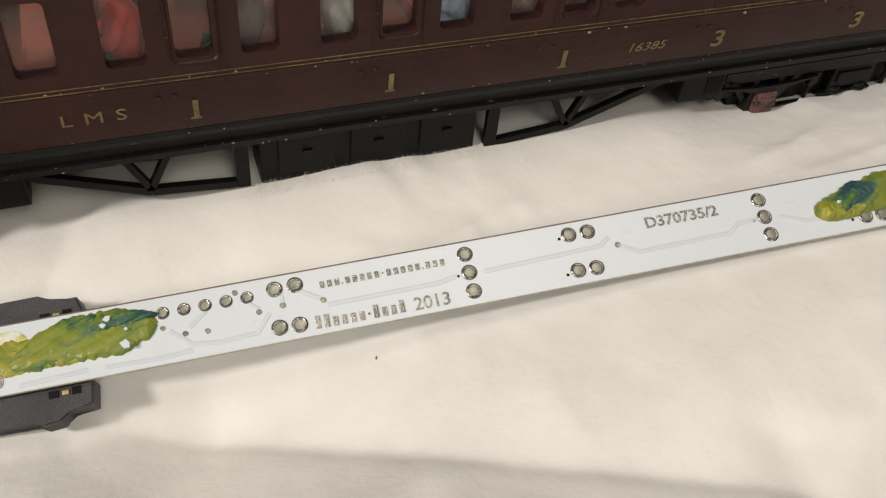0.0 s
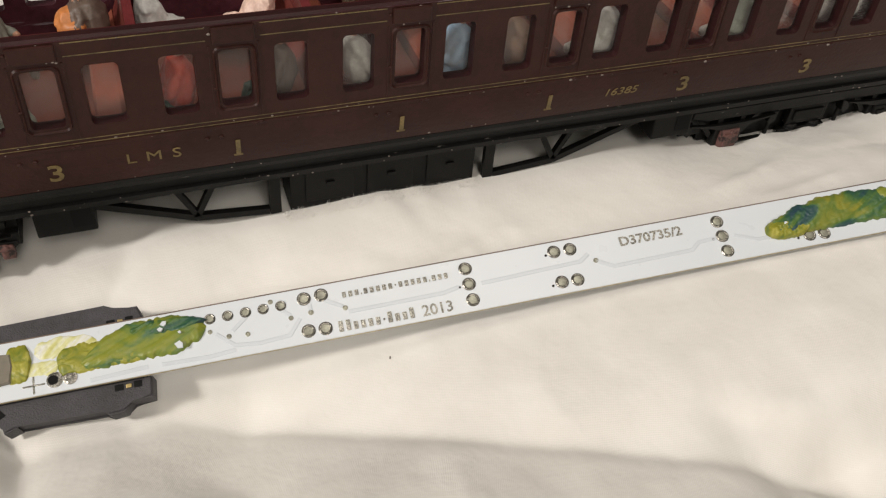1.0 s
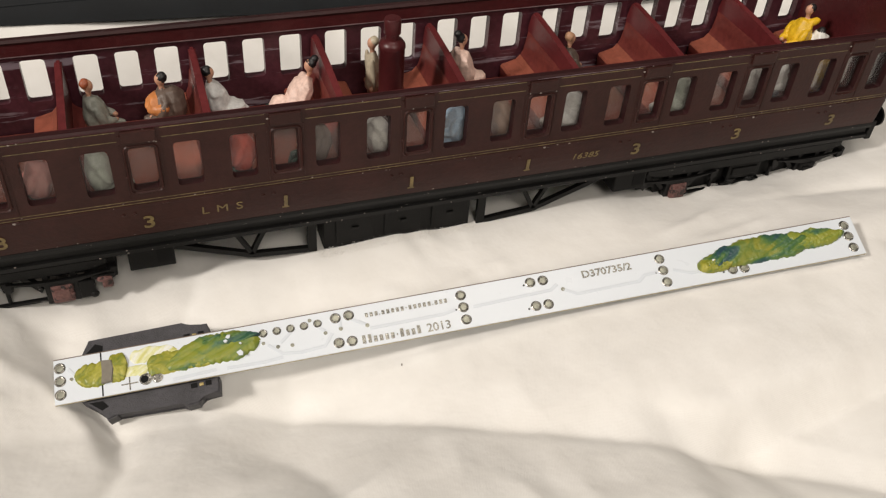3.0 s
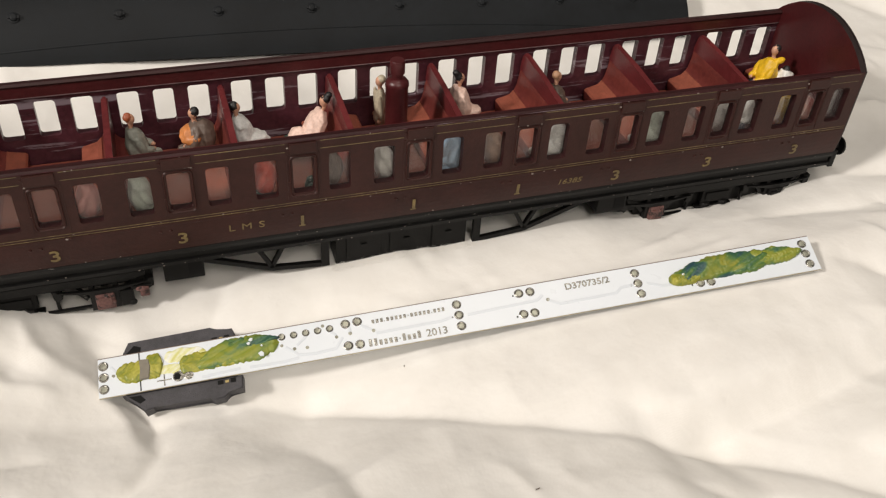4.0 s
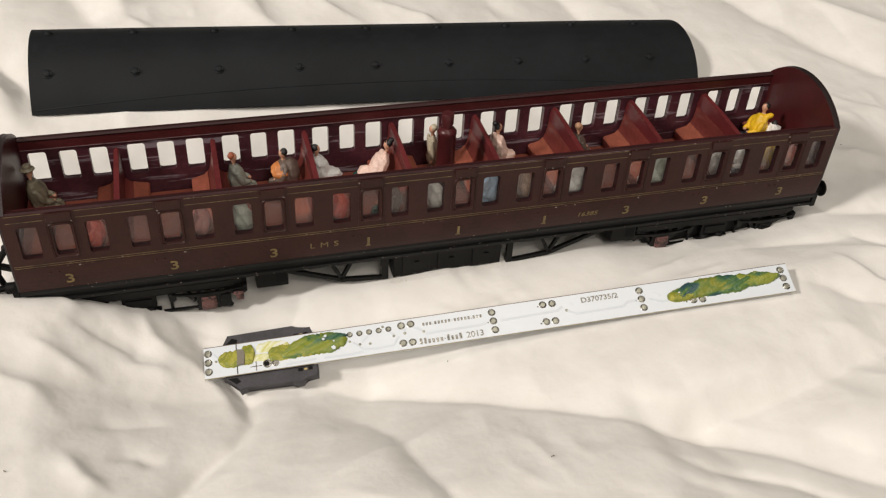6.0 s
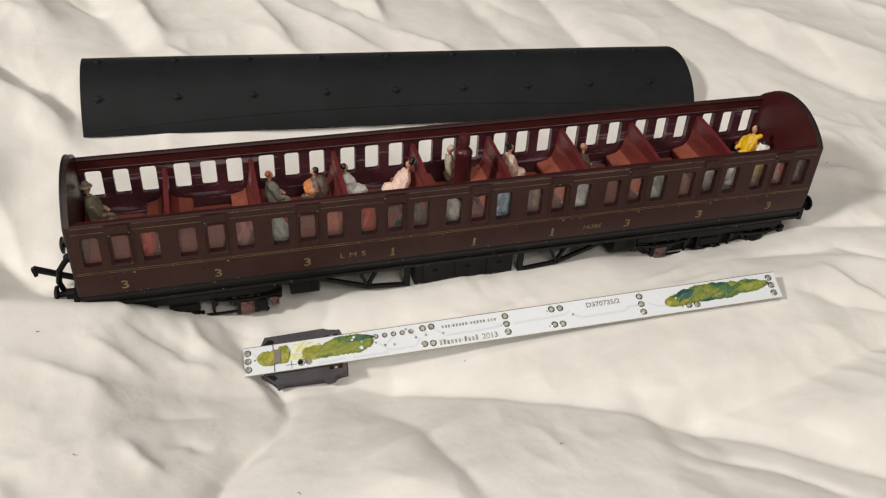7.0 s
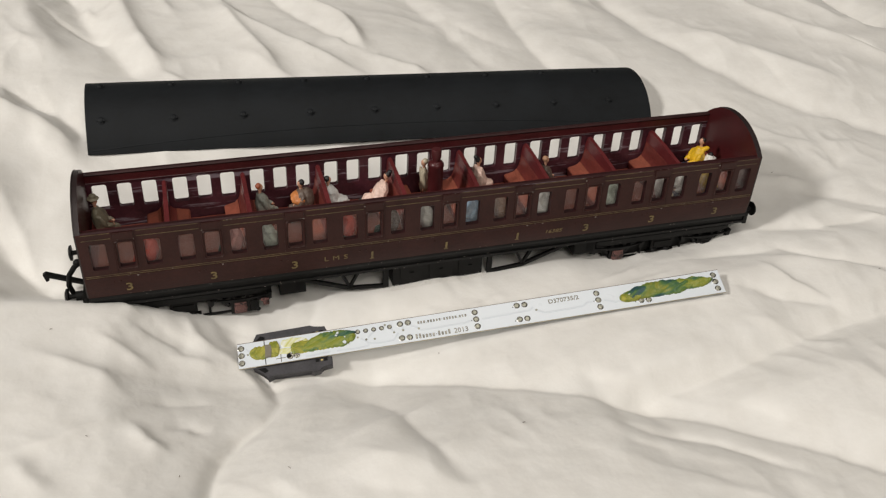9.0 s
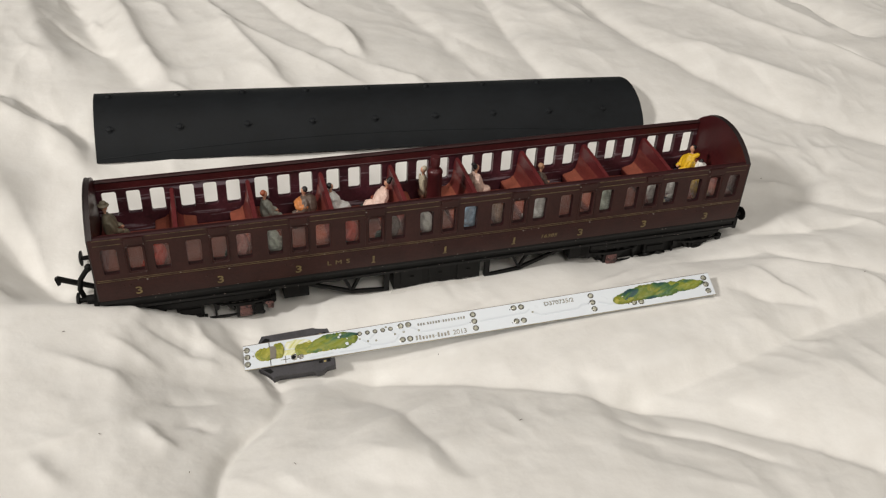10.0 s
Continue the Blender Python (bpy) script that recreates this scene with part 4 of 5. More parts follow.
def end_gear(x, s):
    """Buffer beam, two buffers and a pipe at one end."""
    bm = bmesh.new()
    box(bm, min(x, x + s * 1.6), max(x, x + s * 1.6), 1.0, WIDE - 1.0, -8.2, -3.2, 0.25)
    beam = part("buffer_beam", bm, BLACK, coach)
    for y in (6.2, WIDE - 6.2):
        bm = bmesh.new()
        lathe(bm, [(1.5, 0), (1.5, s * 2.4), (0.8, s * 2.5), (0.8, s * 4.4), (2.7, s * 4.6), (2.6, s * 5.2), (1.6, s * 5.6)], (x + s * 1.5, y, -5.4), "x", 18)
        part("buffer", bm, BLACK, beam, smooth=True)
    bm = bmesh.new()
    px = x + s * 2.6
    tube(bm, [(px - s * 0.5, 9.5, -9.4), (px + s * 2.2, 9.5, -7.5), (px + s * 3.2, 9.5, -3.5), (px + s * 2.4, 9.5, 0.5), (px + s * 0.4, 9.5, 3.4), (px - s * 1.6, 9.5, 4.8)], 0.85)
    blob(bm, (px - s * 0.6, 9.5, 4.8), (1.3, 1.1, 1.2))
    part("brake_pipe", bm, BLACK, beam)


end_gear(X0 - 0.4, -1)
end_gear(X1 + 0.4, 1)
bm = bmesh.new()
prism(bm, [(-114.5, -9.6), (-127.6, -3.6), (-128.6, -4.2), (-128.0, -7.0), (-127.0, -6.6), (-127.0, -5.2), (-114.5, -11.2)], "y", 17.6, 19.2, bevel=0.2)
part("coupling_hook", bm, BLACK, coach, "long black hook coupling")


# ---- seated miniature figures ----
def figure_paint(name, c):
    return mat(name, c, 0.45, vary=0.2, scale=1600, bump=0.2)


SKIN, HAIR, GINGER = figure_paint("flesh_enamel", (0.62, 0.33, 0.22)), figure_paint("black_enamel", (0.012, 0.011, 0.012)), figure_paint("ginger_enamel", (0.30, 0.075, 0.03))
OLIVE, BROWN = figure_paint("olive_enamel", (0.19, 0.165, 0.115)), figure_paint("brown_enamel", (0.14, 0.10, 0.08))
PALE, DOVE, SAGE = figure_paint("pale_pink_enamel", (0.84, 0.60, 0.51)), figure_paint("dove_grey_enamel", (0.78, 0.78, 0.76)), figure_paint("sage_enamel", (0.30, 0.31, 0.27))
ORANGE, YELLOW, BLUE = figure_paint("orange_enamel", (0.60, 0.22, 0.07)), figure_paint("yellow_enamel", (0.80, 0.48, 0.02)), figure_paint("sky_blue_enamel", (0.36, 0.54, 0.74))
RED, WHITE, GREEN = figure_paint("red_enamel", (0.68, 0.07, 0.035)), figure_paint("white_enamel", (0.75, 0.74, 0.70)), figure_paint("bottle_green_enamel", (0.03, 0.09, 0.07))
MINT = figure_paint("mint_enamel", (0.50, 0.56, 0.48))
NAVY, ROSE, TAN = figure_paint("navy_enamel", (0.03, 0.045, 0.08)), figure_paint("rose_enamel", (0.55, 0.20, 0.17)), figure_paint("tan_enamel", (0.40, 0.22, 0.13))
SAND = figure_paint("sand_enamel", (0.52, 0.45, 0.33))


def moulded(bm):
    """Melts the lumps of a figure into one cast skin; each face keeps the paint of the lump that it came from."""
    bm.faces.ensure_lookup_table()
    tree, paint = BVHTree.FromBMesh(bm), [f.material_index for f in bm.faces]
    rough_ = bpy.data.meshes.new("figure_lumps")
    bm.to_mesh(rough_)
    bm.free()
    tmp = bpy.data.objects.new("figure_lumps", rough_)
    scene.collection.objects.link(tmp)
    skin = tmp.modifiers.new("skin", "REMESH")
    skin.mode, skin.voxel_size = "VOXEL", 0.00026
    soft = tmp.modifiers.new("soft", "SMOOTH")
    soft.factor, soft.iterations = 0.5, 2
    me = bpy.data.meshes.new_from_object(tmp.evaluated_get(bpy.context.evaluated_depsgraph_get()))
    bpy.data.objects.remove(tmp)
    bpy.data.meshes.remove(rough_)
    me.name = "figurine"
    me.materials.clear()
    me.polygons.foreach_set("material_index", [paint[tree.find_nearest(p.center)[2]] for p in me.polygons])
    return me


def figurine(x, y, facing, coat, legs, hair, label, seat=4.7, lean=8, hat=False, bun=False, spread=1.0, tall=1.0, standing=False, arms=None, bundle=False, lap=0, pack=False):
    """A plain painted model passenger as one mesh; facing: +1 or -1 along the coach."""
    bm = bmesh.new()
    f = facing
    rnd = random.Random(int(x * 10 + y))
    if standing:
        for e in (-1, 1):
            blob(bm, (0, e * 0.8, 3.6), (1.1, 0.95, 5.2), mi=1, lump=0.15)
            blob(bm, (0.4 * f, e * 2.2, 11.6), (0.75, 0.75, 3.9), (0, 6 * f, 0), mi=0)
            blob(bm, (0.9 * f, e * 2.2, 7.9), (0.5, 0.5, 0.7), mi=2)
        blob(bm, (0, 0, 11.6), (1.65, 2.1, 4.6), mi=0, lump=0.2)
        blob(bm, (0, 0, 8.2), (1.8, 2.1, 2.2), mi=0, lump=0.2)
        hz = 17.6
    else:
        s = math.sin(radians(lean)) * -f
        blob(bm, (s * 3.0 + 0.2 * f, 0, 4.0 * tall), (2.6, 2.9 * spread, 4.4 * tall), (0, -lean * f, 0), mi=0, lump=0.25)
        blob(bm, (s * 5.6, 0, 6.6 * tall), (1.4, 2.6 * spread, 1.6), mi=0, lump=0.2)
        for e in (-1, 1):
            if lap == 2:
                blob(bm, (4.0 * f, e * 1.2 * spread, 0.4), (2.4, 1.0, 1.3), mi=1, lump=0.2)
                continue
            blob(bm, (2.6 * f, e * 1.1 * spread, 0.9), (3.0, 1.0 * spread, 1.0), mi=1, lump=0.2)
            blob(bm, (5.0 * f, e * 1.1 * spread, -1.6), (0.9, 0.9, 2.8), mi=1, lump=0.15)
            blob(bm, (s * 3 + 1.3 * f, e * 2.45 * spread, 4.6 * tall), (1.0, 0.95, 2.3), (0, -22 * f, 0), mi=arms or 0)
            blob(bm, (2.5 * f, e * 1.75 * spread, 3.2), (1.7, 0.85, 0.8), (0, 12 * f, -e * f * 22), mi=arms or 0)
            blob(bm, (3.7 * f, e * 0.9 * spread, 2.9), (0.6, 0.5, 0.5), mi=2)
        if bundle:
            blob(bm, (2.6 * f, -0.6, 5.5), (2.0, 2.6, 2.1), mi=4, lump=0.3)
            for e in (-1, 1):
                blob(bm, (2.4 * f, e * 2.8, 5.2), (2.5, 0.95, 1.0), (0, 14 * f, -e * f * 25), mi=4, lump=0.1)
            blob(bm, (-0.8 * f, 0, 4.6), (2.7, 3.6, 4.2), mi=0, lump=0.15)
        if pack:
            blob(bm, (-3.9 * f, -2.7, 3.6), (2.5, 2.4, 2.6), mi=5, lump=0.3)
            blob(bm, (-3.9 * f, -2.8, 6.4), (1.0, 1.0, 0.9), mi=3, lump=0.2)
            blob(bm, (-2.2 * f, -1.2, 8.0), (1.8, 1.0, 0.9), (0, 14 * f, 0), mi=0, lump=0.2)
        if lap:
            blob(bm, (2.4 * f, -0.6, 2.3 if lap == 2 else 3.3), (2.9, 2.9, 2.1), mi=0 if lap == 2 else 5, lump=0.35)
        hz = 10.2 * tall
    hx = 0 if standing else math.sin(radians(lean)) * -f * 8.0
    blob(bm, (hx + 0.15 * f, 0, hz - 1.2), (0.6, 0.6, 0.9), mi=2)
    blob(bm, (hx + 0.2 * f, 0, hz + 0.2), (1.1, 1.0, 1.35), mi=2)
    blob(bm, (hx - 0.25 * f, 0, hz + 0.65), (1.12, 1.12, 1.1), mi=3, lump=0.2)
    if bun:
        blob(bm, (hx - 1.0 * f, 0, hz + 1.7), (0.9, 0.9, 0.8), mi=3)
    if hat:
        lathe(bm, [(2.0, hz + 1.0), (2.0, hz + 1.25), (1.2, hz + 1.4), (1.1, hz + 2.3), (0.6, hz + 2.6)], (hx, 0, 0), seg=14, mi=3)
    bmesh.ops.scale(bm, vec=(MM, MM, MM), verts=bm.verts)
    me = moulded(bm)
    for m in (coat, legs, SKIN, hair, ORANGE, WHITE):
        me.materials.append(m)
    me.shade_smooth()
    ob = new("figurine", me)
    ob.matrix_world = pose(x * MM, y * MM, (seat if not standing else -1.35) * MM)
    return tagged(ob, label, "figurine", "painted passengers in the coach")


figurine(-57.6, 25.5, 1, SAGE, SAGE, GINGER, "painted model passenger in a grey-green suit with ginger hair", lean=4)
figurine(-43.4, 25.0, -1, BROWN, BROWN, HAIR, "painted model passenger in a brown coat holding an orange bundle", lean=-7, spread=1.35, bundle=True)
figurine(-33.6, 25.5, 1, DOVE, DOVE, HAIR, "painted model passenger in a dove-grey dress", lean=12, spread=1.35, lap=2)
figurine(-18.6, 24.0, -1, PALE, GREEN, HAIR, "painted model passenger in a pale pink dress leaning back", lean=27, bun=True, spread=1.35, lap=2)
figurine(-0.6, 28.0, -1, SAND, SAND, SAND, "painted model passenger standing in a sand-grey coat", standing=True)
figurine(18.4, 24.0, 1, PALE, PALE, HAIR, "painted model passenger in pale pink with a black hair bun", lean=4, bun=True, spread=1.45, tall=1.1, lap=2, seat=5.9)
figurine(42.8, 22.0, 1, BROWN, SAND, TAN, "painted model passenger in a dark brown jacket and sand trousers", lean=2, seat=5.6)
figurine(103.1, 20.5, -1, YELLOW, NAVY, HAIR, "painted model passenger in a bright yellow coat with a white bag", lean=8, spread=1.05, pack=True, tall=1.02, seat=6.9)
figurine(-109.0, 26.0, 1, OLIVE, OLIVE, OLIVE, "painted model passenger in an olive coat and hat", lean=8, hat=True, spread=1.2, tall=1.12)
for x, f, coat, legs, words in ((-94.2, -1, RED, RED, "red"), (-68.2, -1, ROSE, GREEN, "rose and green"), (-58.0, 1, MINT, MINT, "pale mint"), (-32.2, -1, RED, GREEN, "red and green"), (-17.6, -1, BROWN, GREEN, "brown"), (-5.8, 1, WHITE, SAND, "white"),
                                (10.6, -1, BLUE, BLUE, "sky blue"), (20.4, 1, TAN, SAND, "tan"), (36.4, -1, DOVE, WHITE, "dove grey"), (62.6, -1, MINT, WHITE, "pale mint and white"), (81.2, 1, WHITE, SAND, "white"), (90.0, -1, DOVE, NAVY, "grey and navy blue"), (99.4, 1, YELLOW, BROWN, "golden yellow")):
    figurine(x, 5.7, f, coat, legs, HAIR, "painted model passenger in " + words + " sitting by a window", lean=4, seat=5.2, spread=1.1, lap=2 if legs is WHITE else 0)

# ---- the lifted roof ----
R_W, R_H, R_L = 37.5, 9.0, 227.6
R_R = (R_W * R_W / 4 + R_H * R_H) / (2 * R_H)
roof = thing("coach_roof", pose(-0.0002, 0.0899, 0.0077, 17.7, 3.0, 0.1), "satin black curved plastic coach roof lying upright on the sheet", "model coach roof")


def arc_at(s, r=0.0):
    return ((R_R + r) * math.sin(s), (R_R + r) * math.cos(s) - (R_R - R_H))


def build_roof():
    sm = math.asin(R_W / 2 / R_R)
    ss = [sm * (k / 14 - 1) for k in range(29)]
    bm = bmesh.new()
    pts = [arc_at(s) for s in ss] + [arc_at(s, -1.1) for s in ss[::-1]]
    prism(bm, pts, "x", -R_L / 2, R_L / 2)
    part("shell", bm, ROOF, roof, local=True, smooth=True)
    for s in (-0.379, 0.379):
        for i in range(9):
            y, z = arc_at(s)
            bm = bmesh.new()
            lathe(bm, [(1.5, -0.2), (1.5, 0.15), (1.15, 0.3), (0.95, 0.75), (0.6, 0.95)], seg=16)
            box(bm, -1.45, 1.45, -0.5, 0.5, 0.35, 0.8, 0.2)
            bmesh.ops.transform(bm, matrix=pose((i - 4) * 25.4 - 6.9, y, z, -math.degrees(s), 0, 0), verts=bm.verts)
            part("roof_vent", bm, ROOF, roof, local=True)
    for s in (-0.62, 0.62):
        bm = bmesh.new()
        n = 30
        for k in range(n):
            ring = []
            for j in (k, k + 1):
                u = j / n
                s2 = s * (1.0 + 0.36 * (2 * u - 1) ** 2)
                ring.append((-R_L / 2 + 1 + u * (R_L - 2), s2))
            vs = []
            for (x, t) in ring:
                for w, r in ((-0.012, -0.02), (0.0, 0.28), (0.012, -0.02)):
                    y, z = arc_at(t + w, r * 0.4)
                    vs.append(bm.verts.new((x, y, z)))
            bm.faces.new((vs[0], vs[1], vs[4], vs[3]))
            bm.faces.new((vs[1], vs[2], vs[5], vs[4]))
        part("rain_strip", bm, ROOF, roof, local=True)


build_roof()

# ---- the lighting strip ----
O = Vector((-0.070937, -0.012208, -0.021025))
ax = Vector((0.98967745, -0.10383204, 0.09877981)).normalized()
ay = Vector((0.05909782, 0.9236111, 0.37874791))
ay = (ay - ax * ay.dot(ax)).normalized()
az = ax.cross(ay)
STRIP = Matrix(((ax.x, ay.x, az.x, O.x), (ax.y, ay.y, az.y, O.y), (ax.z, ay.z, az.z, O.z), (0, 0, 0, 1)))
strip = thing("lighting_strip", STRIP, "white printed circuit strip with solder pads, text and blobs of putty", "circuit board")
bm = bmesh.new()
box(bm, -1.1, 160.6, -7.0, 1.6, -0.7, 0.0, 0.06)
board = part("board", bm, BOARD, strip, local=True)
bm = bmesh.new()
box(bm, -1.13, 160.63, -7.03, 1.5, -0.6, -0.22)
part("board_edge", bm, EDGE, board, local=True)
bm = bmesh.new()
box(bm, -1.12, 160.62, 1.602, 1.80, -0.6, -0.03, 0.05)
part("raw_back_edge", bm, RAW, board, "raw brown sawn edge", local=True)


def pad(u, v, r=1.05, filled=0.55):
    """A tinned ring with a solder-filled hole."""
    bm = bmesh.new()
    lathe(bm, [(r, -0.02), (r, 0.08), (r * 0.82, 0.2), (r * 0.66, 0.16), (r * 0.6, 0.05)], (u, -v, 0), seg=18)
    p = part("solder_pad", bm, TIN, board, local=True, smooth=True)
    bm = bmesh.new()
    lathe(bm, [(r * 0.62, 0.02), (r * 0.62, 0.07), (r * 0.3, 0.12), (0.05, 0.10)], (u, -v, 0), seg=12)
    part("hole_fill", bm, FLUX, p, local=True, smooth=True)


for u in (0.0, 76.1, 117.5, 158.4):
    for v in (0.1, 2.65, 5.25):
        pad(u, v)
for u, v in ((51.3, 0.1), (53.9, 0.0), (51.2, 5.2), (53.7, 5.3), (90.3, 0.05), (92.9, 0.1), (90.2, 5.15), (92.7, 5.25), (131.6, 5.2), (134.1, 5.35)):
    pad(u, v)
for k in range(5):
    pad(37.4 + 2.6 * k, 0.5, 0.82)
for u, v, r in ((37.2, 2.5, .35), (39.8, 3.7, .38), (42.5, 3.9, .38), (46.4, -0.4, .38), (49.0, 2.7, .38), (52.0, 2.4, .42), (57.1, 2.7, .4), (96.4, 2.7, .42), (74.6, 2.9, .18), (88.9, 0.4, .2), (88.7, 5.5, .2), (115.9, 2.9, .2), (129.6, 5.4, .2), (2.0, 2.6, .35)):
    bm = bmesh.new()
    lathe(bm, [(r, -0.02), (r, 0.06), (r * 0.7, 0.1), (r * 0.5, 0.03)], (u, -v, 0), seg=12)
    part("via", bm, FLUX if r > .3 else HOLE, board, local=True)
bm = bmesh.new()
lathe(bm, [(1.15, -0.02), (1.15, 0.1), (0.8, 0.14)], (15.2, -5.2, 0), seg=18)
p = part("mounting_hole", bm, TIN, board, local=True)
bm = bmesh.new()
lathe(bm, [(0.72, 0.05), (0.72, 0.17), (0.3, 0.16)], (15.0, -5.2, 0), seg=14)
part("hole_shadow", bm, HOLE, p, local=True)
bm = bmesh.new()
lathe(bm, [(1.0, -0.02), (1.0, 0.12), (0.6, 0.2)], (17.3, -5.3, 0), seg=16)
part("solder_pad", bm, TIN, board, local=True)
for a, b in (((10.9, 5.5), (13.7, 5.5)), ((12.3, 4.3), (12.3, 6.6))):
    bm = bmesh.new()
    box(bm, min(a[0], b[0]) - .12, max(a[0], b[0]) + .12, -max(a[1], b[1]) - .12, -min(a[1], b[1]) + .12, -0.01, 0.06)
    part("plus_mark", bm, TIN, board, local=True)


def trace(pts, w=0.22):
    """A copper track under the white mask: one low ridge with sloping sides, mitred at the bends."""
    bm = bmesh.new()
    line = [Vector((a, -b)) for a, b in pts]
    steps = [(q - p).normalized() for p, q in zip(line, line[1:])]
    rings = []
    for k, p in enumerate(line):
        d0, d1 = steps[max(k - 1, 0)], steps[min(k, len(steps) - 1)]
        m = Vector((-(d0 + d1).y, (d0 + d1).x)).normalized()
        m /= max(0.5, m.dot(Vector((-d1.y, d1.x))))
        rings.append([bm.verts.new((p.x + m.x * o, p.y + m.y * o, z)) for o, z in ((-w * 1.6, -0.02), (-w, 0.07), (w, 0.07), (w * 1.6, -0.02))])
    for a, b in zip(rings, rings[1:]):
        for k in range(3):
            bm.faces.new((a[k], b[k], b[k + 1], a[k + 1]))
    bm.faces.new(rings[0])
    bm.faces.new(rings[-1][::-1])
    bmesh.ops.recalc_face_normals(bm, faces=bm.faces)
    part("trace", bm, TRACK, board, local=True)


for pts in (((57.5, 3.4), (72, 3.3), (74.5, 2.8)), ((78, 2.9), (94, 2.4), (95.5, 1.4)), ((96.5, 2.8), (99, 4.2), (112, 4.0), (113.5, 2.9), (116.5, 2.8)), ((119.5, 2.9), (123, 4.3), (129, 4.2)),
            ((38, 3.0), (40.5, 5.2), (44, 5.6), (48.5, 5.3), (50.3, 3.0)), ((42.6, 1.2), (40.4, 3.0)), ((47.8, 1.2), (49, 2.3)), ((54.2, 0.8), (56.8, 2.4)), ((30, 6.0), (37, 6.2), (40.5, 5.9)), ((1.5, 0.5), (4, 3.8), (7, 4.0)), ((52.0, 1.0), (52.0, 2.2)), ((20, 6.3), (28, 5.9))):
    trace(pts)
# maker's marks as plain bars, the readable numbers as letters
def bars(u0, u1, v, h, shapes):
    """A row of plain solid blocks, one for each sign: t tall, s short, d a dot, - a dash."""
    wide = {"t": 1.0, "s": 1.0, "d": 0.45, "-": 0.65}
    k = (u1 - u0) / sum(wide[c] for c in shapes)
    u = u0
    for c in shapes:
        a, b = u + 0.2 * k, u + (wide[c] - 0.2) * k
        u += wide[c] * k
        lo = -v - h / 2
        z0, z1 = {"t": (lo, lo + h), "s": (lo, lo + h * 0.72), "d": (lo, lo + h * 0.22), "-": (lo + h * 0.3, lo + h * 0.5)}[c]
        bm = bmesh.new()
        box(bm, a, b, z0, z1, -0.01, 0.16, 0.09)
        part("print_bar", bm, PRINT, board, local=True)


bars(56.8, 73.4, 0.45, 1.25, "sssdsssss-sssssdsss")
bars(55.4, 67.2, 5.45, 1.7, "ttssss-tsst")
letters("2013", 1.7, Matrix.Translation((0.0706, -0.0056, 0.00004)), PRINT, board, "printed_year", 1.0, 0.06, bold=0.03, local=True)
letters("D370735/2", 1.5, Matrix.Translation((0.1061, -0.0005, 0.00004)), PRINT, board, "printed_number", 1.08, 0.06, bold=0.05, local=True)


def putty(name, u0, u1, v_mid, v_half, thick, material, label, seed, point=0.5, grain=0.35, ramp=0.0, front=0.10):
    """A pressed-on lump with a ragged outline."""
    bm = bmesh.new()
    nu, nv = 90, 22
    rows = []
    for i in range(nu + 1):
        t = i / nu
        prof = min(1.0, max(0.0, 1 - (1 - t / front) ** 2) ** 0.5 if t < front else 1.0) * (1.0 if t < 1 - point else max(0.0, 1 - max(0.0, (t - 1 + point) / point) ** 2.2) ** 0.8)
        jit = lambda k: min(0.6, v_half * 0.24) * (noise.noise(Vector(((u1 - u0) * t * 0.42 + seed, k * 5.0, seed))) + 0.15 * noise.noise(Vector(((u1 - u0) * t * 3.1 + seed, k * 5.0, seed))) + 0.5 * noise.noise(Vector(((u1 - u0) * t * 1.4 + seed, k * 5.0, seed))))
        hi, lo = v_mid + v_half * prof + jit(1) * min(1, prof * 2), v_mid - v_half * prof + jit(2) * min(1, prof * 2) + ramp * v_half * max(0.0, 1 - t / 0.4) ** 1.3
        row = []
        for j in range(nv + 1):
            s = j / nv
            u = u0 + (u1 - u0) * t + min(0.8, 0.045 * (u1 - u0)) * noise.noise(Vector((s * 2.2, (u1 - u0) * t * 0.3, seed)))
            v = lo + (hi - lo) * s
            dome = (max(0.0, 1 - abs(2 * s - 1) ** 3.0) ** 0.5) * min(1, min(t, 1 - t) * 14) ** 0.6
            k = u * 0.45 + v * 1.0
            ridges = 1 + grain * noise.noise(Vector((k * 0.55, (u + v) * 0.10, seed))) + 0.8 * grain * (0.5 - abs(noise.noise(Vector((k * 1.3, (u + v) * 0.22, seed))))) + 0.3 * grain * noise.noise(Vector((u * 1.9, v * 2.1, seed)))
            row.append(bm.verts.new((u, -v, -0.06 + thick * dome * ridges)))
        rows.append(row)
    for a, b in zip(rows, rows[1:]):
        for j in range(nv):
            bm.faces.new((a[j], a[j + 1], b[j + 1], b[j]))
    ob = part(name, bm, material, strip, label, local=True)
    ob.data.shade_smooth()
    return ob


putty("putty_blob", 18.6, 36.9, 1.75, 3.0, 0.75, PUTTY_A, "marbled green and yellow putty", 3.0, 0.3, 0.4, 1.3, 0.06)
putty("putty_streak", 25.5, 36.9, 0.5, 1.35, 0.86, PUTTY_C, "teal streak drawn through the putty", 47.0, 0.5, 0.5, 0.0, 0.4)
putty("putty_smear", 15.6, 30.5, 2.7, 2.15, 0.5, PUTTY_B, "yellow-green putty smear", 31.0, 0.35, 0.22)
putty("putty_blob", 124.9, 150.5, 2.0, 2.85, 1.1, PUTTY_C, "marbled green and blue putty", 8.0, 0.3, 0.4, 1.1)
putty("putty_blob", 124.6, 132.5, 3.5, 1.75, 1.2, PUTTY_B, "olive yellow end of the putty", 61.0, 0.5, 0.3, 0.0, 0.45)
putty("putty_blob", 145.0, 157.6, 1.75, 2.2, 1.1, PUTTY_A, "marbled green and yellow putty", 41.0, 0.6, 0.35)
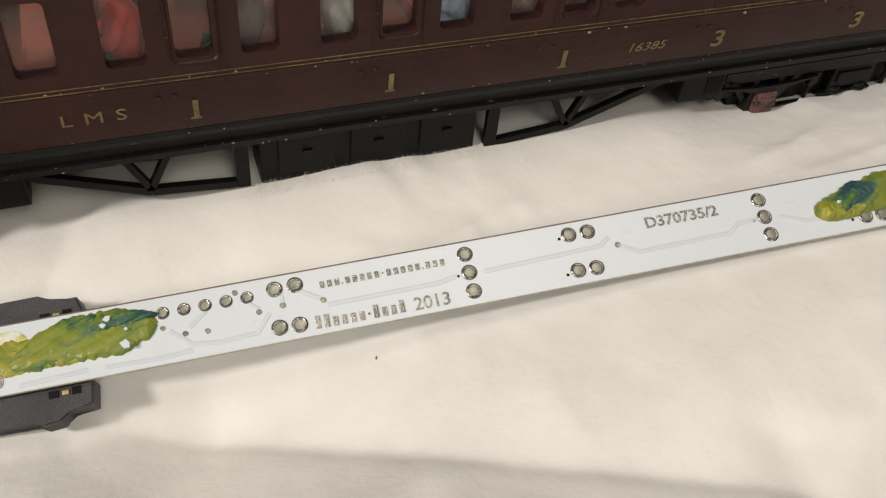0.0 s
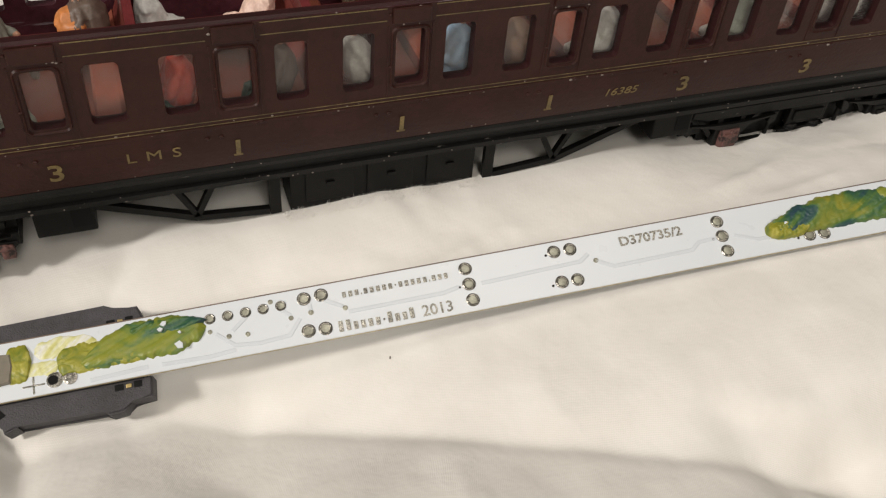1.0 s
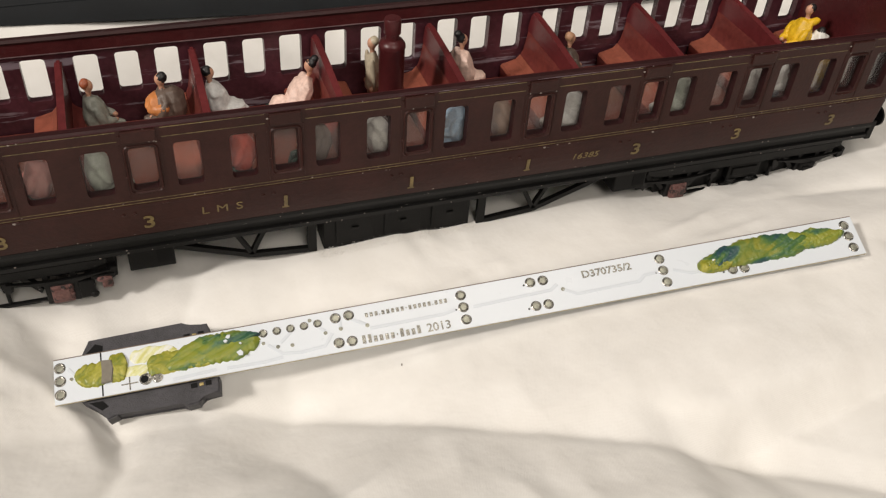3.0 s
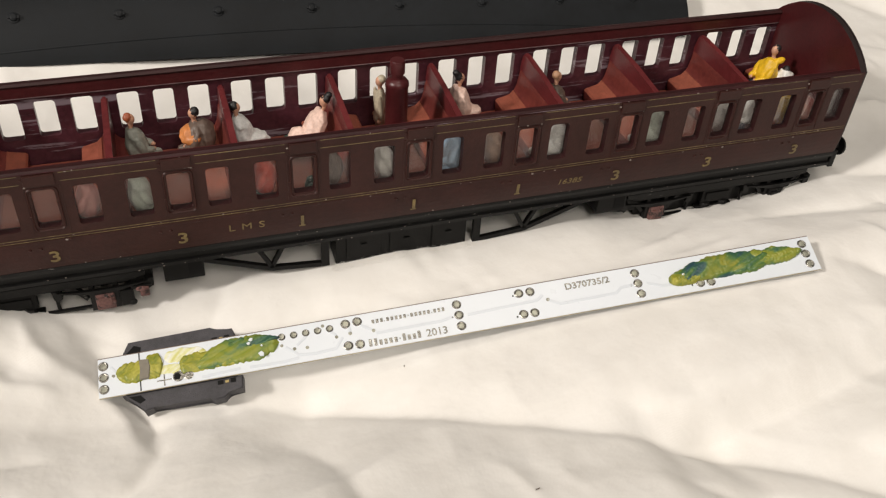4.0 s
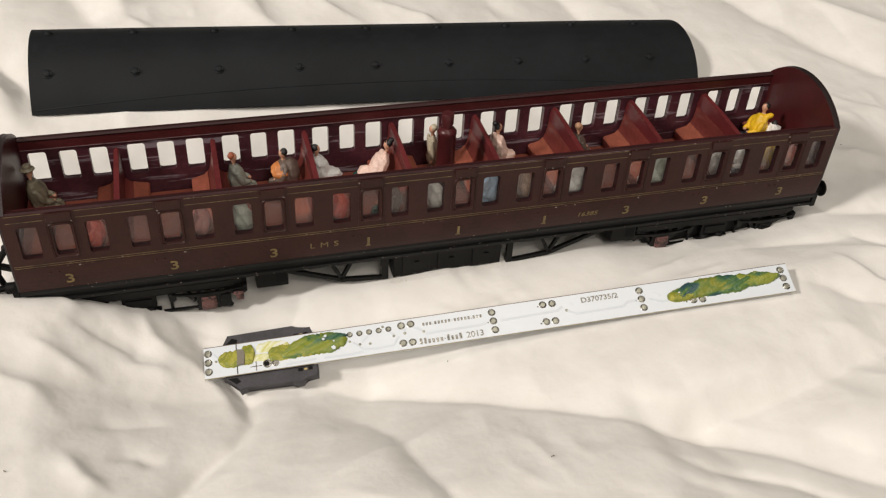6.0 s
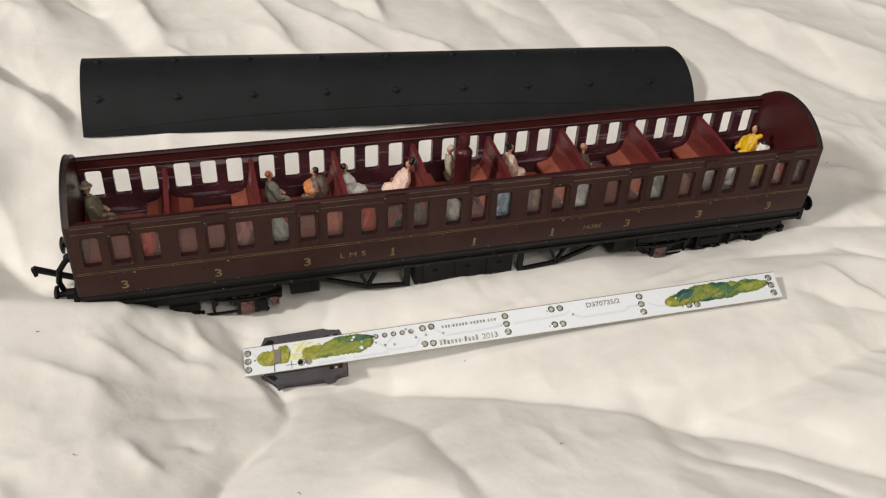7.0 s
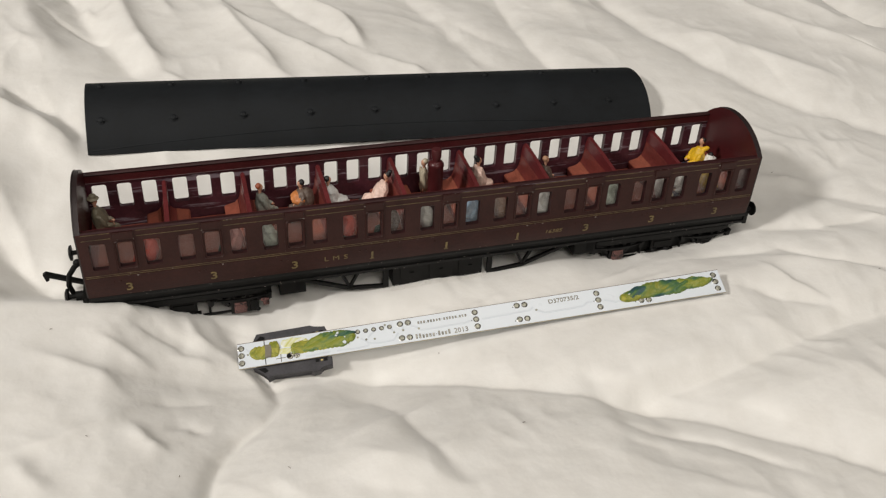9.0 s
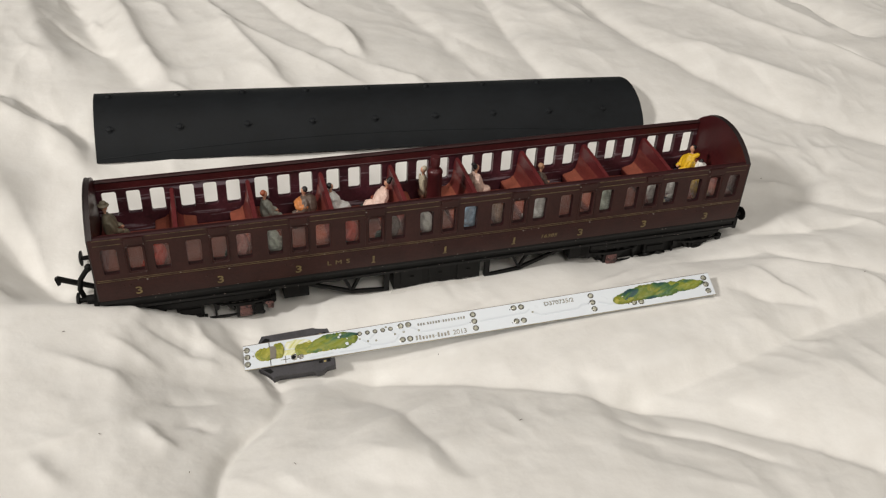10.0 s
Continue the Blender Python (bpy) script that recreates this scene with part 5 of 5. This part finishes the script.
putty("putty_blob", 2.6, 9.2, 2.5, 2.45, 0.65, PUTTY_B, "rounded yellow-green putty", 12.0, 0.3, 0.2, 0.0, 0.5)
putty("putty_blob", 8.6, 12.2, 1.9, 2.9, 0.6, PUTTY_B, "yellow-green putty", 17.0, 0.35, 0.25, 0.0, 0.2)
putty("putty_smear", 12.6, 21.5, 0.5, 1.5, 0.2, SMEAR, "thin yellow smear", 23.0, 0.3, 0.9)
putty("putty_smear", 11.2, 16.0, 3.2, 1.1, 0.2, SMEAR, "thin yellow smear", 27.0, 0.3, 0.9)
for u, v, r in ((31.0, 0.3, 0.42), (30.4, 1.1, 0.34), (32.9, 3.9, 0.6), (33.1, 2.0, 0.22), (127.9, 2.9, 0.3)):
    bm = bmesh.new()
    n_ = 5
    prism(bm, [(u + r * math.cos(6.28 * q / n_ + u) * (1.3 if q % 2 else 0.8), -v + r * math.sin(6.28 * q / n_ + u)) for q in range(n_)], "z", 0.9, 1.25)
    part("paper_flake", bm, BOARD, strip, "tiny white flake", local=True)
bm = bmesh.new()
prism(bm, [(7.5, -0.2), (9.4, -0.4), (9.7, -2.2), (9.3, -4.6), (7.4, -4.7), (7.6, -2.3)], "z", 0.0, 0.75, bevel=0.12)
part("tape_scrap", bm, GREY, strip, "scrap of grey tape", local=True)
bm = bmesh.new()
box(bm, 7.3, 7.55, -6.95, 1.55, 0.005, 0.05)
part("cut_line", bm, HOLE, strip, local=True)


def holder():
    """The coin cell holder under the end of the strip."""
    bm = bmesh.new()
    prism(bm, [(3.2, 1.5), (5.0, 5.0), (22.3, 5.3), (23.8, 4.3), (27.0, 4.3), (28.0, 1.5)], "z", -4.6, -1.3, bevel=0.25)
    prism(bm, [(3.2, -6.8), (7.2, -9.9), (7.6, -11.2), (9.4, -10.6), (9.2, -10.2), (21.0, -10.5), (22.0, -11.4), (24.0, -11.2), (25.0, -9.8), (28.0, -9.8), (28.2, -6.8)], "z", -4.6, -1.3, bevel=0.25)
    box(bm, 4.0, 27.0, -6.9, 1.5, -4.5, -0.72, 0.2)
    h = part("cell_holder", bm, HOLDER, strip, "charcoal grey plastic coin cell holder", local=True)
    for u, v in ((24.4, 2.25), (24.8, -7.75)):
        bm = bmesh.new()
        box(bm, u - 0.3, u + 0.5, v - 0.3, v + 0.3, -1.6, -1.05, 0.12)
        part("contact", bm, BRASS, h, local=True)
        # dark plates on top, painted as the shade inside slots
        bm = bmesh.new()
        box(bm, u - 1.9, u - 0.7, v - 0.45, v + 0.45, -1.5, -1.2)
        box(bm, u + 0.8, u + 1.9, v - 0.4, v + 0.55, -1.5, -1.2)
        part("slot_shade", bm, HOLE, h, local=True)
    for pts in ([(4.0, 1.9), (6.2, 4.0), (7.6, 3.4), (7.4, 1.9)], [(4.6, -7.4), (6.8, -9.2), (8.0, -8.6), (7.0, -7.4)]):
        bm = bmesh.new()
        prism(bm, pts, "z", -1.5, -1.24)
        part("slot_shade", bm, HOLE, h, local=True)


holder()


# ---- nap of the cloth where it lies against the boxes ----
def nap():
    """Fine upright fibres standing off the cloth along the foot of the coach."""
    rnd_ = random.Random(21)
    sheet = bpy.data.objects["bed_sheet"]
    verts, faces = [], []
    for _ in range(1500):
        x, y = rnd_.uniform(-19, 16), rnd_.uniform(0.4, 3.2)
        ok, at, normal, _ = sheet.ray_cast(Vector((x * MM, y * MM, -0.012)), Vector((0, 0, -1)))
        if not ok:
            continue
        a, h, w = rnd_.uniform(0, 6.28), rnd_.uniform(0.3, 0.9) * MM, 0.024 * MM
        lean = Vector((rnd_.uniform(-0.6, 0.6), rnd_.uniform(-0.6, 0.6), 1.0)) * h
        side_ = Vector((math.cos(a), math.sin(a), 0)) * w
        n_ = len(verts)
        verts += [at - side_, at + side_, at + lean * 0.6 + side_ * 0.8, at + lean]
        faces += [(n_, n_ + 1, n_ + 2), (n_, n_ + 2, n_ + 3)]
    me = bpy.data.meshes.new("cloth_nap")
    me.from_pydata(verts, [], faces)
    me.materials.append(CLOTH)
    tagged(new("cloth_nap", me), "fine white fibres standing off the cotton sheet", "fibres", kind="stuff")


nap()


# ---- lint on the sheet ----
def lint(x, y, r, k):
    """A curled dark fibre lying on the cloth."""
    ok, at, normal, _ = bpy.data.objects["bed_sheet"].ray_cast(Vector((x * MM, y * MM, 0.1)), Vector((0, 0, -1)))
    bm = bmesh.new()
    rnd_ = random.Random(k)
    pts, a = [], rnd_.uniform(0, 6.28)
    p = Vector((0, 0, 0))
    for _ in range(5):
        pts.append(tuple(p + Vector((0, 0, 0.12))))
        a += rnd_.uniform(-1.2, 1.2)
        p = p + Vector((math.cos(a), math.sin(a), rnd_.uniform(0, 0.15))) * r * 0.6
    tube(bm, pts, 0.09, seg=6)
    bmesh.ops.scale(bm, vec=(MM, MM, MM), verts=bm.verts)
    me = bpy.data.meshes.new("lint_fibre")
    bm.to_mesh(me)
    bm.free()
    me.materials.append(BROWN)
    ob = new("lint_fibre", me)
    ob.matrix_world = Matrix.Translation(at)
    tagged(ob, "tiny curled brown lint fibre on the white sheet", "lint", "lint on the sheet")


for k, (x, y, r) in enumerate(((-64, -70, 0.45), (-9, -26, 0.2), (3, -70, 0.4), (-92, -66, 0.25), (148, 32, 0.3), (149, -35, 0.25), (-115, -50, 0.3), (-125, -10, 0.35))):
    lint(x, y, r, k)
